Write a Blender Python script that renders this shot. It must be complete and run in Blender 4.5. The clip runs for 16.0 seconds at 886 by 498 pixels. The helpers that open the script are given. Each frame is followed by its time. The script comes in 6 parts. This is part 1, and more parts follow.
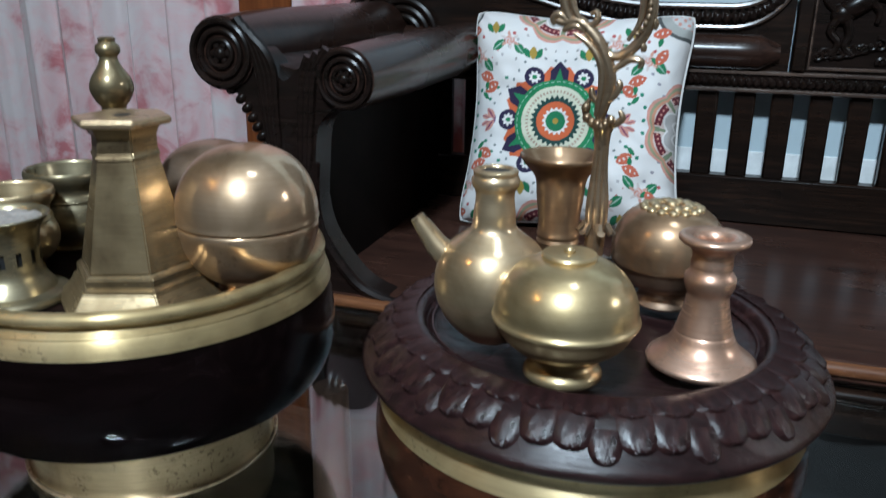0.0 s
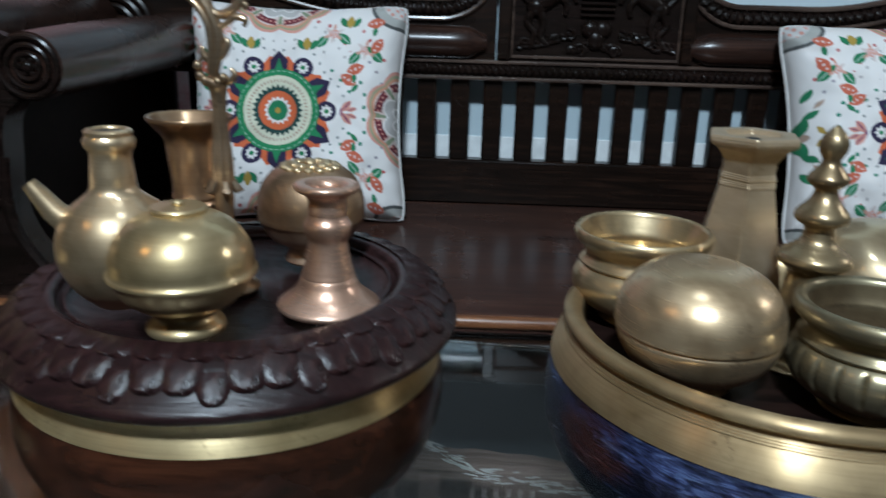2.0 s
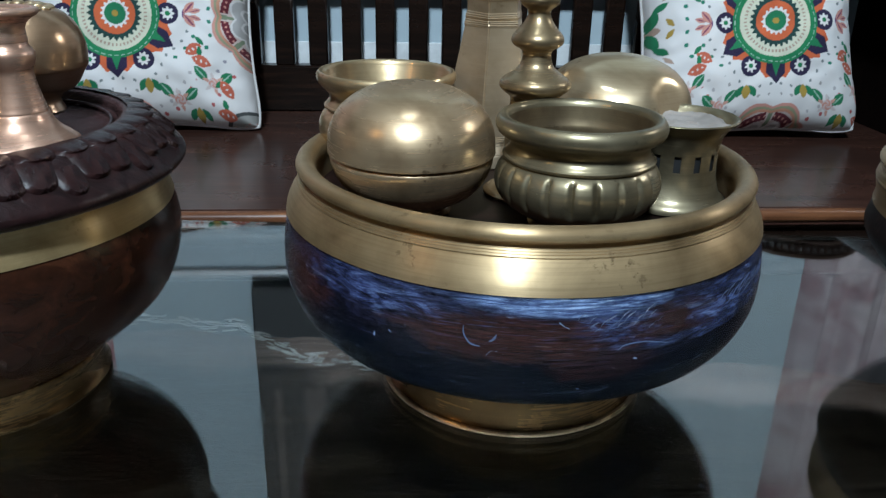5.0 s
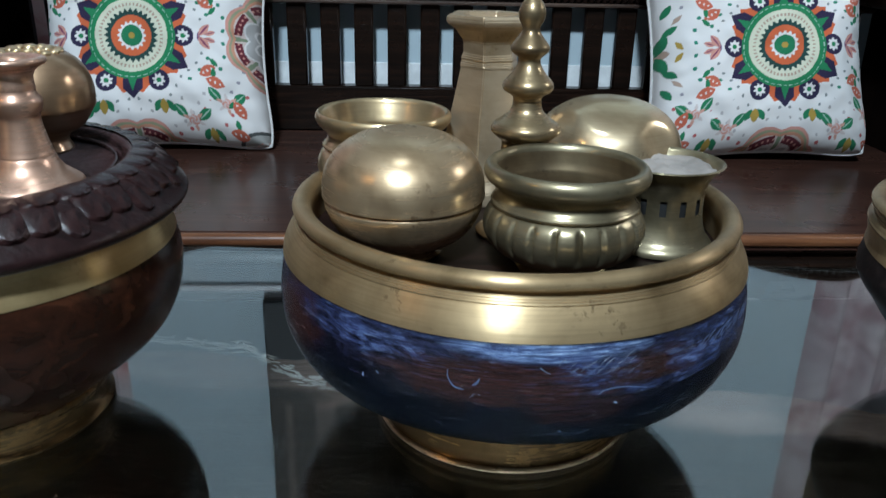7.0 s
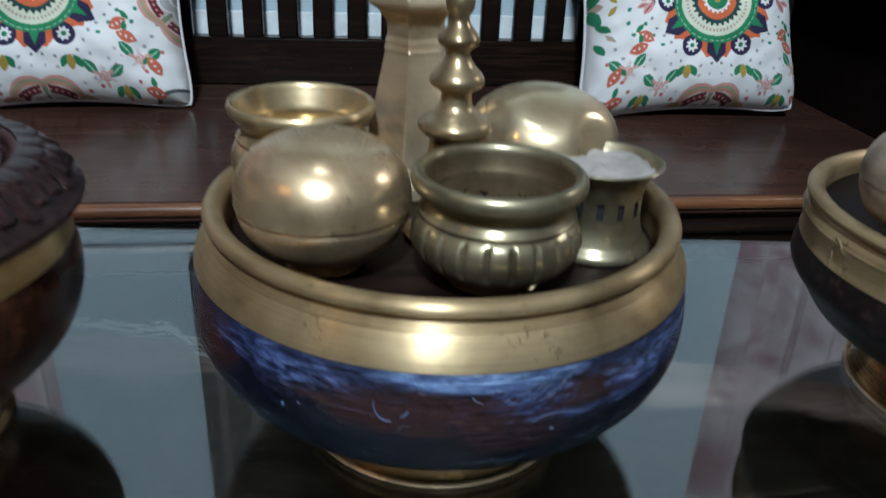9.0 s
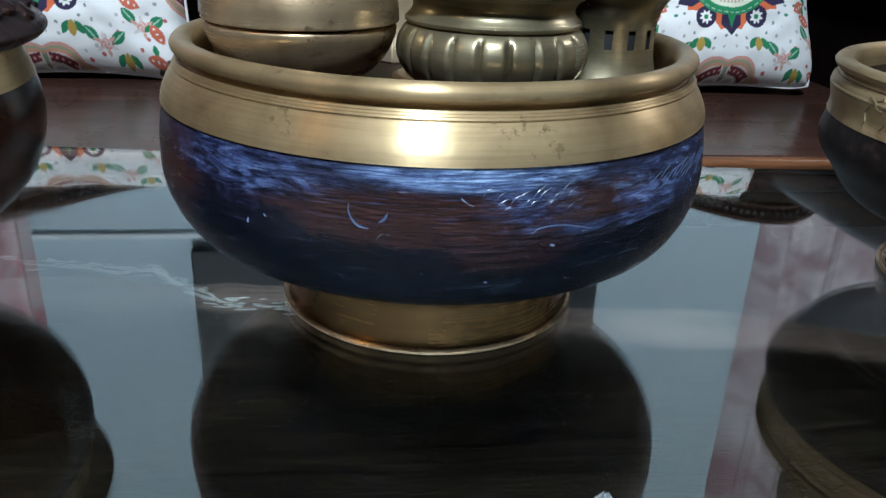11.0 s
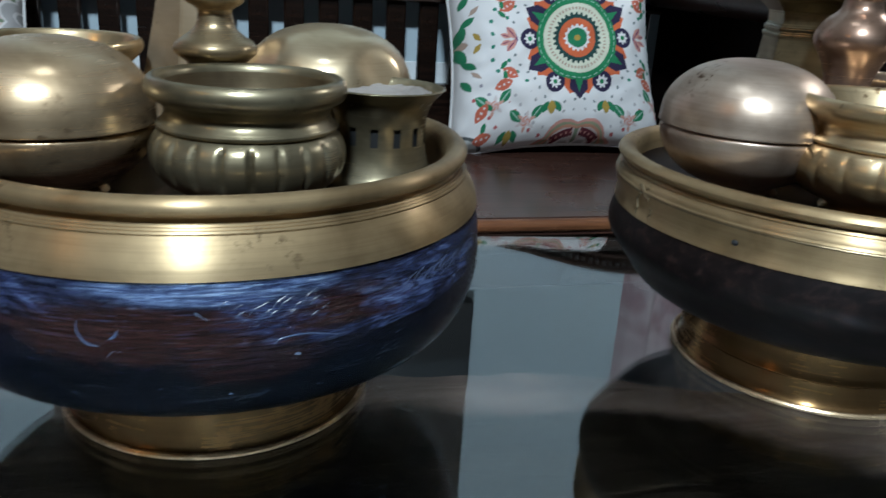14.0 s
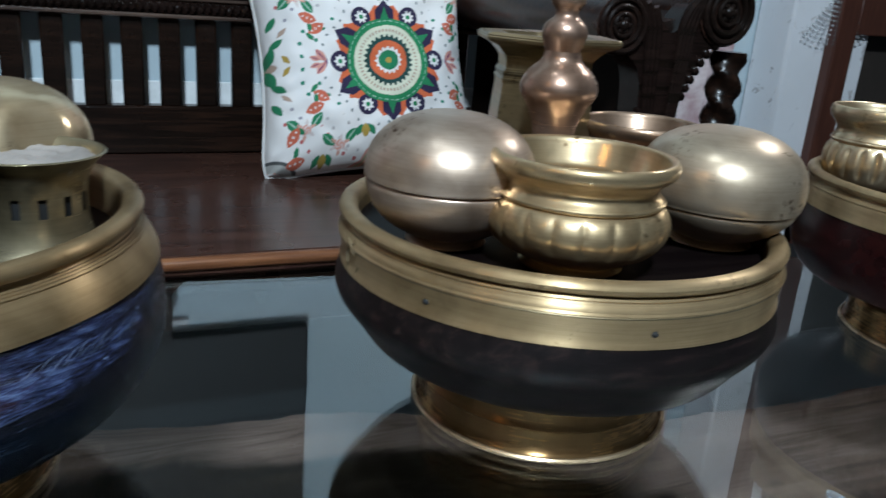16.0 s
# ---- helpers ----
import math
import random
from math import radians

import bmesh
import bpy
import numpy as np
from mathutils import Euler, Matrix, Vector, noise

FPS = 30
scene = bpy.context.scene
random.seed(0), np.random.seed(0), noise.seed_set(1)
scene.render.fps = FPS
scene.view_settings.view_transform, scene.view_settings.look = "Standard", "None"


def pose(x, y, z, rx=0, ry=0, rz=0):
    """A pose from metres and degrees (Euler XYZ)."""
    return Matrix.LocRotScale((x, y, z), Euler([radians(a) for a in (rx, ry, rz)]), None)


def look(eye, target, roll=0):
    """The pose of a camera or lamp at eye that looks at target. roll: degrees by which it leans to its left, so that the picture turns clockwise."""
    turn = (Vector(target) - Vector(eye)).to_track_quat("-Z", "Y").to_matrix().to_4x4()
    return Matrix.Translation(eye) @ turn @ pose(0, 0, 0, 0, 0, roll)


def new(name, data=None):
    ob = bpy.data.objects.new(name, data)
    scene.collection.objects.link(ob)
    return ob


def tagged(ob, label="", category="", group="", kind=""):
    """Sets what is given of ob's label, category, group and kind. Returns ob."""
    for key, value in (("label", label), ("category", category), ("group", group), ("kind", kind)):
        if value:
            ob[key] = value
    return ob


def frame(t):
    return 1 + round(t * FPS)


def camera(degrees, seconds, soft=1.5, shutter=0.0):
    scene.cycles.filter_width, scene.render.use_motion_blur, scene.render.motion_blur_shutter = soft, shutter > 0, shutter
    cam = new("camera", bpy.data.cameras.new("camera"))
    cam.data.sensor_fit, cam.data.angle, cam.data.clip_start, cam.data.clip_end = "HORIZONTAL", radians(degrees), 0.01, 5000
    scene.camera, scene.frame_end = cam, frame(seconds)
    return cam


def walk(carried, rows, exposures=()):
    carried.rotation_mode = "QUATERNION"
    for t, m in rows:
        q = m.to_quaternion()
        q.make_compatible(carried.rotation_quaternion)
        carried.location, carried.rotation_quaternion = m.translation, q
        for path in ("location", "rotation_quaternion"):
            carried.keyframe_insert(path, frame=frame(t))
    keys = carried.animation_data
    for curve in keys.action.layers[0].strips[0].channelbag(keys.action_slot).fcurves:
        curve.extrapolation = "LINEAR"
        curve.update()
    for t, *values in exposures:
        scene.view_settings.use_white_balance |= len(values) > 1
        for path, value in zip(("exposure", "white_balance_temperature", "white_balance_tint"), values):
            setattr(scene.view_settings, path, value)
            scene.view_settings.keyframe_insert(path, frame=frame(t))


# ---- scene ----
# ---- camera ----
cam = camera(58.16, 16.0, soft=1.35, shutter=0.5)
PATH = [
    (0, 0.0001, 0.0001, 0.8605, 17.61, -18.19, 0.80),
    (0.5, -0.0006, -0.0035, 0.8906, 17.49, -16.47, -0.43),
    (1, 0.0078, -0.0049, 0.9018, 15.08, -15.62, 0.92),
    (1.5, 0.0449, -0.0061, 0.8696, 6.45, -16.08, 2.13),
    (2, 0.0929, -0.0069, 0.8393, 1.06, -17.68, 1.73),
    (2.5, 0.1176, -0.0168, 0.8273, -2.27, -18.12, 1.42),
    (3, 0.1429, -0.0235, 0.8182, -2.56, -18.99, 1.17),
    (3.5, 0.1736, -0.0146, 0.8048, -4.12, -20.07, 0.52),
    (4, 0.1926, -0.0155, 0.7853, -5.20, -21.66, 0.90),
    (4.2, 0.1987, -0.0157, 0.7789, -5.64, -22.09, 1.18),
    (6.3, 0.2423, -0.0328, 0.7880, -2.65, -22.07, 1.43),
    (6.5, 0.2417, -0.0319, 0.7912, -3.12, -21.90, 1.68),
    (7, 0.2375, -0.0282, 0.8021, -3.36, -21.40, 1.32),
    (7.5, 0.2255, -0.0255, 0.8287, -4.02, -20.66, 1.07),
    (8, 0.2236, -0.0289, 0.8640, -2.89, -24.29, 1.19),
    (8.5, 0.2244, -0.0175, 0.8925, -4.54, -23.62, 1.54),
    (9, 0.2454, 0.0182, 0.8271, -8.62, -25.57, 2.54),
    (9.5, 0.2497, 0.0275, 0.7670, -9.66, -24.25, 3.44),
    (10, 0.2543, 0.0296, 0.7384, -10.23, -23.63, 3.55),
    (10.2, 0.2663, 0.0165, 0.7302, -7.40, -23.58, 2.58),
    (12.3, 0.2528, 0.0137, 0.6992, -8.33, -22.71, 2.19),
    (12.5, 0.2579, 0.0143, 0.6995, -8.92, -22.53, 2.56),
    (13, 0.2762, 0.0136, 0.7102, -11.03, -21.45, 3.49),
    (13.5, 0.2958, 0.0122, 0.7255, -12.63, -20.18, 3.44),
    (14, 0.3300, 0.0126, 0.7367, -15.05, -19.41, 3.61),
    (14.5, 0.3533, 0.0104, 0.7477, -16.70, -19.05, 4.02),
    (15, 0.3772, 0.0096, 0.7529, -19.23, -18.96, 5.06),
    (15.5, 0.4053, 0.0051, 0.7591, -21.57, -18.57, 4.70),
    (16, 0.4381, 0.0080, 0.7669, -24.52, -18.20, 4.42),
]
EXPOSURES = [(0.0, 0.16), (0.6, -0.06), (2.5, -0.14), (4.0, -0.02), (7.0, 0.03), (9.0, 0.06), (10.0, 0.19), (12.4, 0.54), (13.0, 0.27), (13.5, 0.06), (14.0, -0.12), (15.0, -0.02), (16.0, 0.08)]
walk(cam, [(t, pose(x, y, z, 90 + pitch, 0, yaw) @ pose(0, 0, 0, 0, 0, roll)) for t, x, y, z, yaw, pitch, roll in PATH], EXPOSURES)

# ---- world and lamps ----
world = bpy.data.worlds.new("night")
scene.world = world
world.use_nodes = True
world.node_tree.nodes["Background"].inputs[0].default_value = (0.75, 0.85, 1.0, 1)
world.node_tree.nodes["Background"].inputs[1].default_value = 0.008


def lamp(name, kind, place, target, energy, colour, size=0.3):
    data = bpy.data.lights.new(name, kind)
    data.energy, data.color = energy, colour
    if kind == "AREA":
        data.size = size
        data.shape = "DISK"
    else:
        data.shadow_soft_size = size
    ob = new(name, data)
    ob.matrix_world = look(place, target)
    return ob


lamp("room_lamp", "AREA", (-0.04, -1.30, 2.70), (0.40, 0.95, 0.50), 124, (0.68, 0.855, 1.0), 0.26)
lamp("ceiling_light", "AREA", (0.20, 0.30, 2.70), (0.22, 0.40, 0.5), 5, (0.70, 0.875, 1.0), 0.24)
lamp("warm_bulb", "POINT", (-1.50, -0.62, 2.20), (0, 0, 0), 9, (1.0, 0.56, 0.18), 0.035)
lamp("side_bulb", "POINT", (1.80, 0.78, 1.50), (0, 0, 0), 15, (0.90, 0.96, 1.0), 0.10)


# ---- materials ----
class Graph:
    """Short hand for a node material."""

    def __init__(self, name):
        self.mat = bpy.data.materials.new(name)
        self.mat.use_nodes = True
        self.nodes, self.links = self.mat.node_tree.nodes, self.mat.node_tree.links
        self.bsdf = self.nodes["Principled BSDF"]
        self.coord = None

    def add(self, kind, **values):
        node = self.nodes.new(kind)
        for key, value in values.items():
            if key == "op":
                node.operation = value
            elif key == "data_type":
                node.data_type = value
            elif key in node.inputs:
                node.inputs[key].default_value = value
        return node

    def join(self, a, b):
        self.links.new(a, b)

    def place(self, scale=(1, 1, 1), turn=(0, 0, 0)):
        if not self.coord:
            self.coord = self.add("ShaderNodeTexCoord")
        m = self.add("ShaderNodeMapping")
        m.inputs["Scale"].default_value = scale
        m.inputs["Rotation"].default_value = turn
        self.join(self.coord.outputs["Object"], m.inputs["Vector"])
        return m.outputs[0]

    def noise(self, scale, detail=4.0, rough=0.55, stretch=(1, 1, 1), distortion=0.0, turn=(0, 0, 0)):
        n = self.add("ShaderNodeTexNoise", Scale=scale, Detail=detail, Roughness=rough, Distortion=distortion)
        self.join(self.place(stretch, turn), n.inputs["Vector"])
        return n.outputs[0]

    def ramp(self, fac, *stops):
        r = self.add("ShaderNodeValToRGB")
        e = r.color_ramp.elements
        while len(e) < len(stops):
            e.new(0.5)
        for el, (p, c) in zip(e, stops):
            el.position, el.color = p, (*c, 1) if len(c) == 3 else c
        self.join(fac, r.inputs[0])
        return r.outputs[0]

    def grey(self, fac, *stops):
        return self.ramp(fac, *[(p, (v, v, v)) for p, v in stops])

    def mix(self, fac, a, b, mode="MIX"):
        m = self.add("ShaderNodeMix", data_type="RGBA")
        m.blend_type = mode
        for socket, value in ((m.inputs[0], fac), (m.inputs[6], a), (m.inputs[7], b)):
            if hasattr(value, "is_linked"):
                self.join(value, socket)
            else:
                socket.default_value = value if not isinstance(value, tuple) else (*value, 1)[:4]
        return m.outputs[2]

    def set(self, **values):
        names = {"base": "Base Color", "rough": "Roughness", "metal": "Metallic", "spec": "Specular IOR Level", "coat": "Coat Weight",
                 "coat_rough": "Coat Roughness", "trans": "Transmission Weight", "ior": "IOR", "sheen": "Sheen Weight", "sub": "Subsurface Weight"}
        for key, value in values.items():
            socket = self.bsdf.inputs[names[key]]
            if hasattr(value, "is_linked"):
                self.join(value, socket)
            else:
                socket.default_value = (*value, 1) if isinstance(value, tuple) else value
        return self

    def bump(self, height, strength=0.2, distance=0.002, under=None):
        b = self.add("ShaderNodeBump", Strength=strength, Distance=distance)
        self.join(height, b.inputs["Height"])
        if under:
            self.join(under, b.inputs["Normal"])
        self.join(b.outputs[0], self.bsdf.inputs["Normal"])
        return b.outputs[0]


def metal(name, light, mid, dark, rough=(0.26, 0.46), spots=0.5, dents=0.2, brushed=1.0, grooved=0.0, satin=0.42):
    """Old handled brass or copper: soft tarnish clouds, turned rings, clusters of dark pits, hairline scratches, small dents."""
    g = Graph(name)
    cloud = g.noise(11, 4, 0.55, distortion=0.6)
    big = g.noise(26, 6, 0.62, distortion=0.4)
    pits = g.noise(210, 4, 0.65)
    where = g.noise(19, 3, 0.5, distortion=0.5)
    rings = g.noise(70, 3, 0.65, (0.25, 0.25, 7.0 * brushed))
    scratch = g.noise(60, 2, 0.5, (0.5, 0.5, 14.0), 0.5, (0.25, 0.1, 0))
    col = g.ramp(g.mix(0.35, cloud, big), (0.33, dark), (0.46, mid), (0.62, light))
    col = g.mix(g.grey(rings, (0.44, 0.0), (0.66, 0.22)), col, dark)
    brown = tuple(a * b for a, b in zip(dark, (0.42, 0.34, 0.28)))
    col = g.mix(g.grey(big, (0.56, 0.0), (0.74, 0.55 * spots)), col, brown)
    m = g.add("ShaderNodeMath", op="MULTIPLY")
    g.join(g.grey(pits, (0.56, 0.0), (0.64, 1.0)), m.inputs[0])
    g.join(g.grey(where, (0.55, 0.0), (0.64, min(1.0, 1.5 * spots))), m.inputs[1])
    col = g.mix(m.outputs[0], col, brown)
    col = g.mix(g.grey(scratch, (0.62, 0.0), (0.70, 0.18)), col, light)
    r = g.add("ShaderNodeMapRange")
    r.inputs["To Min"].default_value, r.inputs["To Max"].default_value = rough[0] - 0.11, rough[1] - 0.13
    r.inputs["From Min"].default_value, r.inputs["From Max"].default_value = 0.3, 0.7
    g.join(g.mix(0.55, cloud, g.mix(0.5, rings, big)), r.inputs["Value"])
    g.set(base=col, rough=r.outputs[0], metal=0.92)
    if grooved:
        way = g.add("ShaderNodeTangent")
        way.direction_type, way.axis = "RADIAL", "Z"
        g.join(way.outputs[0], g.bsdf.inputs["Tangent"])
        g.bsdf.inputs["Anisotropic"].default_value = grooved
        g.bsdf.inputs["Anisotropic Rotation"].default_value = 0.25
    one = g.bump(rings, 0.06, 0.0005)
    two = g.bump(scratch, 0.05, 0.0005, one)
    three = g.bump(g.noise(85, 3, 0.5), 0.10, 0.0009, two)
    last = g.bump(g.noise(24, 2, 0.45), dents, 0.0022, three)
    # worn metal: a satin scatter of fine scratches over the polished body
    soft = g.add("ShaderNodeBsdfPrincipled", Metallic=0.92)
    wide = g.add("ShaderNodeMath", op="ADD")
    g.join(r.outputs[0], wide.inputs[0])
    wide.inputs[1].default_value = 0.31
    g.join(col, soft.inputs["Base Color"])
    g.join(wide.outputs[0], soft.inputs["Roughness"])
    g.join(last, soft.inputs["Normal"])
    blend = g.add("ShaderNodeMixShader", Fac=satin)
    g.join(g.bsdf.outputs[0], blend.inputs[1])
    g.join(soft.outputs[0], blend.inputs[2])
    g.join(blend.outputs[0], g.nodes["Material Output"].inputs["Surface"])
    return g.mat


def timber(name, light, mid, dark, rough=(0.22, 0.4), axis=0, coat=0.3, grain=1.0, bump=0.12, spec=0.3):
    """Stained and polished wood with grain along one axis."""
    g = Graph(name)
    stretch = [26.0, 26.0, 26.0]
    stretch[axis] = 1.6
    fine = g.noise(3.2 * grain, 7, 0.65, tuple(stretch), 0.6)
    broad = g.noise(4.5, 4, 0.55)
    col = g.ramp(fine, (0.3, dark), (0.52, mid), (0.75, light))
    col = g.mix(g.grey(broad, (0.4, 0.0), (0.7, 0.55)), col, dark)
    r = g.add("ShaderNodeMapRange")
    r.inputs["To Min"].default_value, r.inputs["To Max"].default_value = rough
    g.join(broad, r.inputs["Value"])
    g.set(base=col, rough=r.outputs[0], coat=coat, coat_rough=0.12, spec=spec)
    g.bump(fine, bump, 0.001)
    return g.mat


def plaster(name, colour, rough=0.75):
    g = Graph(name)
    a, b = g.noise(2.2, 5, 0.6), g.noise(60, 4, 0.6)
    g.set(base=g.mix(g.grey(a, (0.35, 0.0), (0.75, 0.35)), colour, tuple(0.86 * c for c in colour)), rough=rough)
    g.bump(b, 0.08, 0.002)
    return g.mat


def flaking(name, colour):
    """Old white paint with grey-brown patches where it has flaked."""
    g = Graph(name)
    a = g.noise(16, 6, 0.7, (1, 1, 0.8), 0.6)
    col = g.mix(g.grey(g.noise(3, 4, 0.6), (0.35, 0.0), (0.7, 0.4)), colour, tuple(0.82 * c for c in colour))
    col = g.mix(g.grey(a, (0.60, 0.0), (0.65, 0.75)), col, (0.25, 0.23, 0.23))
    g.set(base=col, rough=0.7)
    g.bump(a, 0.4, 0.004)
    return g.mat


BRASS = metal("brass", (0.70, 0.54, 0.335), (0.565, 0.42, 0.24), (0.36, 0.24, 0.135), (0.22, 0.40))
BAND = metal("band_brass", (0.54, 0.39, 0.22), (0.385, 0.266, 0.142), (0.19, 0.122, 0.058), (0.44, 0.56), 0.45, 0.10, 1.4, 0.88, 0.45)
BAND_BRIGHT = metal("bright_band_brass", (0.63, 0.48, 0.27), (0.49, 0.36, 0.185), (0.29, 0.20, 0.095), (0.42, 0.54), 0.35, 0.08, 1.4, 0.88, 0.5)
BRASS_PALE = metal("pale_brass", (0.735, 0.55, 0.36), (0.565, 0.405, 0.245), (0.29, 0.185, 0.10), (0.30, 0.48), 0.85, 0.35)
PALEBROWN = metal("worn_pale_brass", (0.66, 0.54, 0.415), (0.53, 0.415, 0.30), (0.32, 0.23, 0.15), (0.34, 0.54), 0.6, 0.45)
BRASS_BRIGHT = metal("bright_brass", (0.80, 0.65, 0.44), (0.66, 0.50, 0.31), (0.42, 0.285, 0.155), (0.22, 0.38), 0.4)
BRASS_GREEN = metal("green_brass", (0.42, 0.355, 0.235), (0.275, 0.225, 0.14), (0.12, 0.094, 0.055), (0.28, 0.46), 0.7)
BRASS_DULL = metal("dull_brass", (0.62, 0.49, 0.35), (0.53, 0.41, 0.28), (0.36, 0.26, 0.155), (0.40, 0.54), 0.35, 0.1, 0.12, 0.0, 0.6)
PINKBRASS = metal("pink_brass", (0.54, 0.355, 0.225), (0.43, 0.27, 0.16), (0.26, 0.15, 0.085), (0.24, 0.40), 0.4)
COPPER = metal("copper", (0.73, 0.48, 0.365), (0.585, 0.355, 0.25), (0.37, 0.20, 0.13), (0.30, 0.48), 0.4)
BRONZE = metal("bronze", (0.55, 0.385, 0.28), (0.43, 0.285, 0.195), (0.245, 0.15, 0.092), (0.24, 0.42), 0.5)
ROSE = metal("rose_brass", (0.76, 0.54, 0.37), (0.63, 0.425, 0.265), (0.41, 0.265, 0.155), (0.20, 0.36), 0.35, 0.12)
STEELY = metal("greyed_brass", (0.60, 0.48, 0.385), (0.48, 0.365, 0.28), (0.28, 0.19, 0.135), (0.36, 0.56), 0.75, 0.75)
BRASS_OLD = metal("old_brass", (0.46, 0.345, 0.205), (0.33, 0.24, 0.135), (0.165, 0.108, 0.058), (0.28, 0.48), 0.8, 0.4)
REDBRONZE = metal("red_bronze", (0.56, 0.385, 0.30), (0.44, 0.285, 0.21), (0.26, 0.155, 0.105), (0.30, 0.46), 0.5)
# Reddish foot metal, darkened: the shade under the bowls is in the colour.
FOOTSHADE = metal("foot_brass", (0.27, 0.155, 0.062), (0.185, 0.10, 0.04), (0.085, 0.046, 0.02), (0.32, 0.44), 0.5, 0.1, 1.4, 0.88, 0.25)
TANBRASS = metal("tan_brass", (0.76, 0.58, 0.385), (0.62, 0.455, 0.28), (0.40, 0.27, 0.145), (0.24, 0.40), 0.3, 0.12)
JARBRASS = metal("jar_brass", (0.70, 0.54, 0.315), (0.575, 0.43, 0.235), (0.38, 0.265, 0.125), (0.25, 0.40), 0.25, 0.10)
FLUTEBRASS = metal("soft_brass", (0.76, 0.58, 0.355), (0.62, 0.45, 0.255), (0.36, 0.235, 0.12), (0.24, 0.40), 0.6, 0.5)
HANDLEBRASS = metal("cast_brass", (0.58, 0.42, 0.29), (0.42, 0.295, 0.19), (0.19, 0.12, 0.07), (0.20, 0.36), 0.5)
TRUMPETBRASS = metal("olive_brass", (0.40, 0.315, 0.19), (0.29, 0.22, 0.125), (0.17, 0.12, 0.065), (0.22, 0.38), 0.4)
GRIMY = metal("grimy_brass", (0.30, 0.235, 0.14), (0.20, 0.145, 0.085), (0.085, 0.055, 0.035), (0.32, 0.55), 0.8, 0.3)
DARKWOOD = timber("rosewood", (0.034, 0.015, 0.009), (0.012, 0.006, 0.004), (0.003, 0.002, 0.0015), (0.20, 0.36), 0, 0.03, spec=0.24)
SEATWOOD = timber("seat_rosewood", (0.105, 0.046, 0.031), (0.056, 0.024, 0.017), (0.020, 0.010, 0.008), (0.2, 0.36), 0, 0.10)
CARVED = timber("carved_rosewood", (0.022, 0.012, 0.009), (0.011, 0.006, 0.005), (0.004, 0.003, 0.002), (0.20, 0.34), 0, 0.0, spec=0.18)
# Paler for wear and for the light that beads catch, both in the colour.
WORNLITWOOD = timber("worn_lit_bead", (0.13, 0.085, 0.065), (0.070, 0.045, 0.035), (0.025, 0.015, 0.012), (0.2, 0.34), 0, 0.1, spec=0.5)
BOARDWOOD = timber("board_rosewood", (0.060, 0.028, 0.019), (0.030, 0.014, 0.010), (0.010, 0.005, 0.004), (0.2, 0.34), 0, 0.05, spec=0.32)
# Highlight along the seat's front edge, put into the wood colour.
EDGEWOOD = timber("edge_highlight", (0.30, 0.125, 0.05), (0.17, 0.065, 0.028), (0.07, 0.026, 0.013), (0.22, 0.4), 0, 0.1)
LIDWOOD = timber("lid_wood", (0.040, 0.016, 0.014), (0.020, 0.008, 0.008), (0.007, 0.0035, 0.0035), (0.20, 0.34), 0, 0.0, 1.4, 0.9, 0.26)
PLATEWOOD = timber("plate_wood", (0.022, 0.010, 0.008), (0.010, 0.005, 0.004), (0.003, 0.002, 0.002), (0.3, 0.5), 0, 0.0, spec=0.1)
BOWLWOOD = timber("bowl_wood", (0.068, 0.022, 0.010), (0.030, 0.0095, 0.0048), (0.008, 0.0035, 0.002), (0.2, 0.32), 0, 0.05, spec=0.25)
PLATEBLACK = timber("black_plate", (0.010, 0.006, 0.005), (0.005, 0.003, 0.003), (0.002, 0.001, 0.001), (0.34, 0.5), 0, 0.0, spec=0.06)
# Rosewood darkened for the arms' inner sides: their shade is in the colour.
ARMSHADE = timber("shaded_rosewood", (0.010, 0.005, 0.004), (0.006, 0.003, 0.002), (0.002, 0.001, 0.001), (0.5, 0.7), 0, 0.0, spec=0.08)
BLACKWOOD = timber("black_lacquer", (0.008, 0.004, 0.004), (0.004, 0.002, 0.002), (0.002, 0.001, 0.001), (0.10, 0.18), 0, 0.0, spec=0.13)
GREYWOOD = timber("worn_dark_wood", (0.032, 0.017, 0.014), (0.007, 0.0045, 0.0045), (0.003, 0.002, 0.002), (0.36, 0.52), 0, 0.0, 1.6, 0.3, 0.16)
REDWOOD = timber("red_lacquer", (0.026, 0.005, 0.004), (0.014, 0.003, 0.003), (0.006, 0.002, 0.002), (0.2, 0.34), 0, 0.0, spec=0.2)
DOORWOOD = timber("door_teak", (0.30, 0.095, 0.030), (0.21, 0.060, 0.018), (0.12, 0.032, 0.011), (0.28, 0.45), 2, 0.25)
BROWNPOST = timber("post_teak", (0.12, 0.045, 0.028), (0.08, 0.028, 0.018), (0.045, 0.016, 0.011), (0.3, 0.5), 2, 0.2)
PEGWOOD = timber("peg_wood", (0.14, 0.075, 0.05), (0.09, 0.045, 0.03), (0.05, 0.025, 0.017), (0.3, 0.5), 2, 0.0)
# Dark paint for the unseen walls, chosen to cut fill and reflections.
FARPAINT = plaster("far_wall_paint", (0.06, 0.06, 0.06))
WALLPAINT = plaster("wall_paint", (0.49, 0.585, 0.63))
PILLARPAINT = flaking("pillar_paint", (0.74, 0.76, 0.80))
CEILINGPAINT = plaster("ceiling_paint", (0.30, 0.30, 0.30))


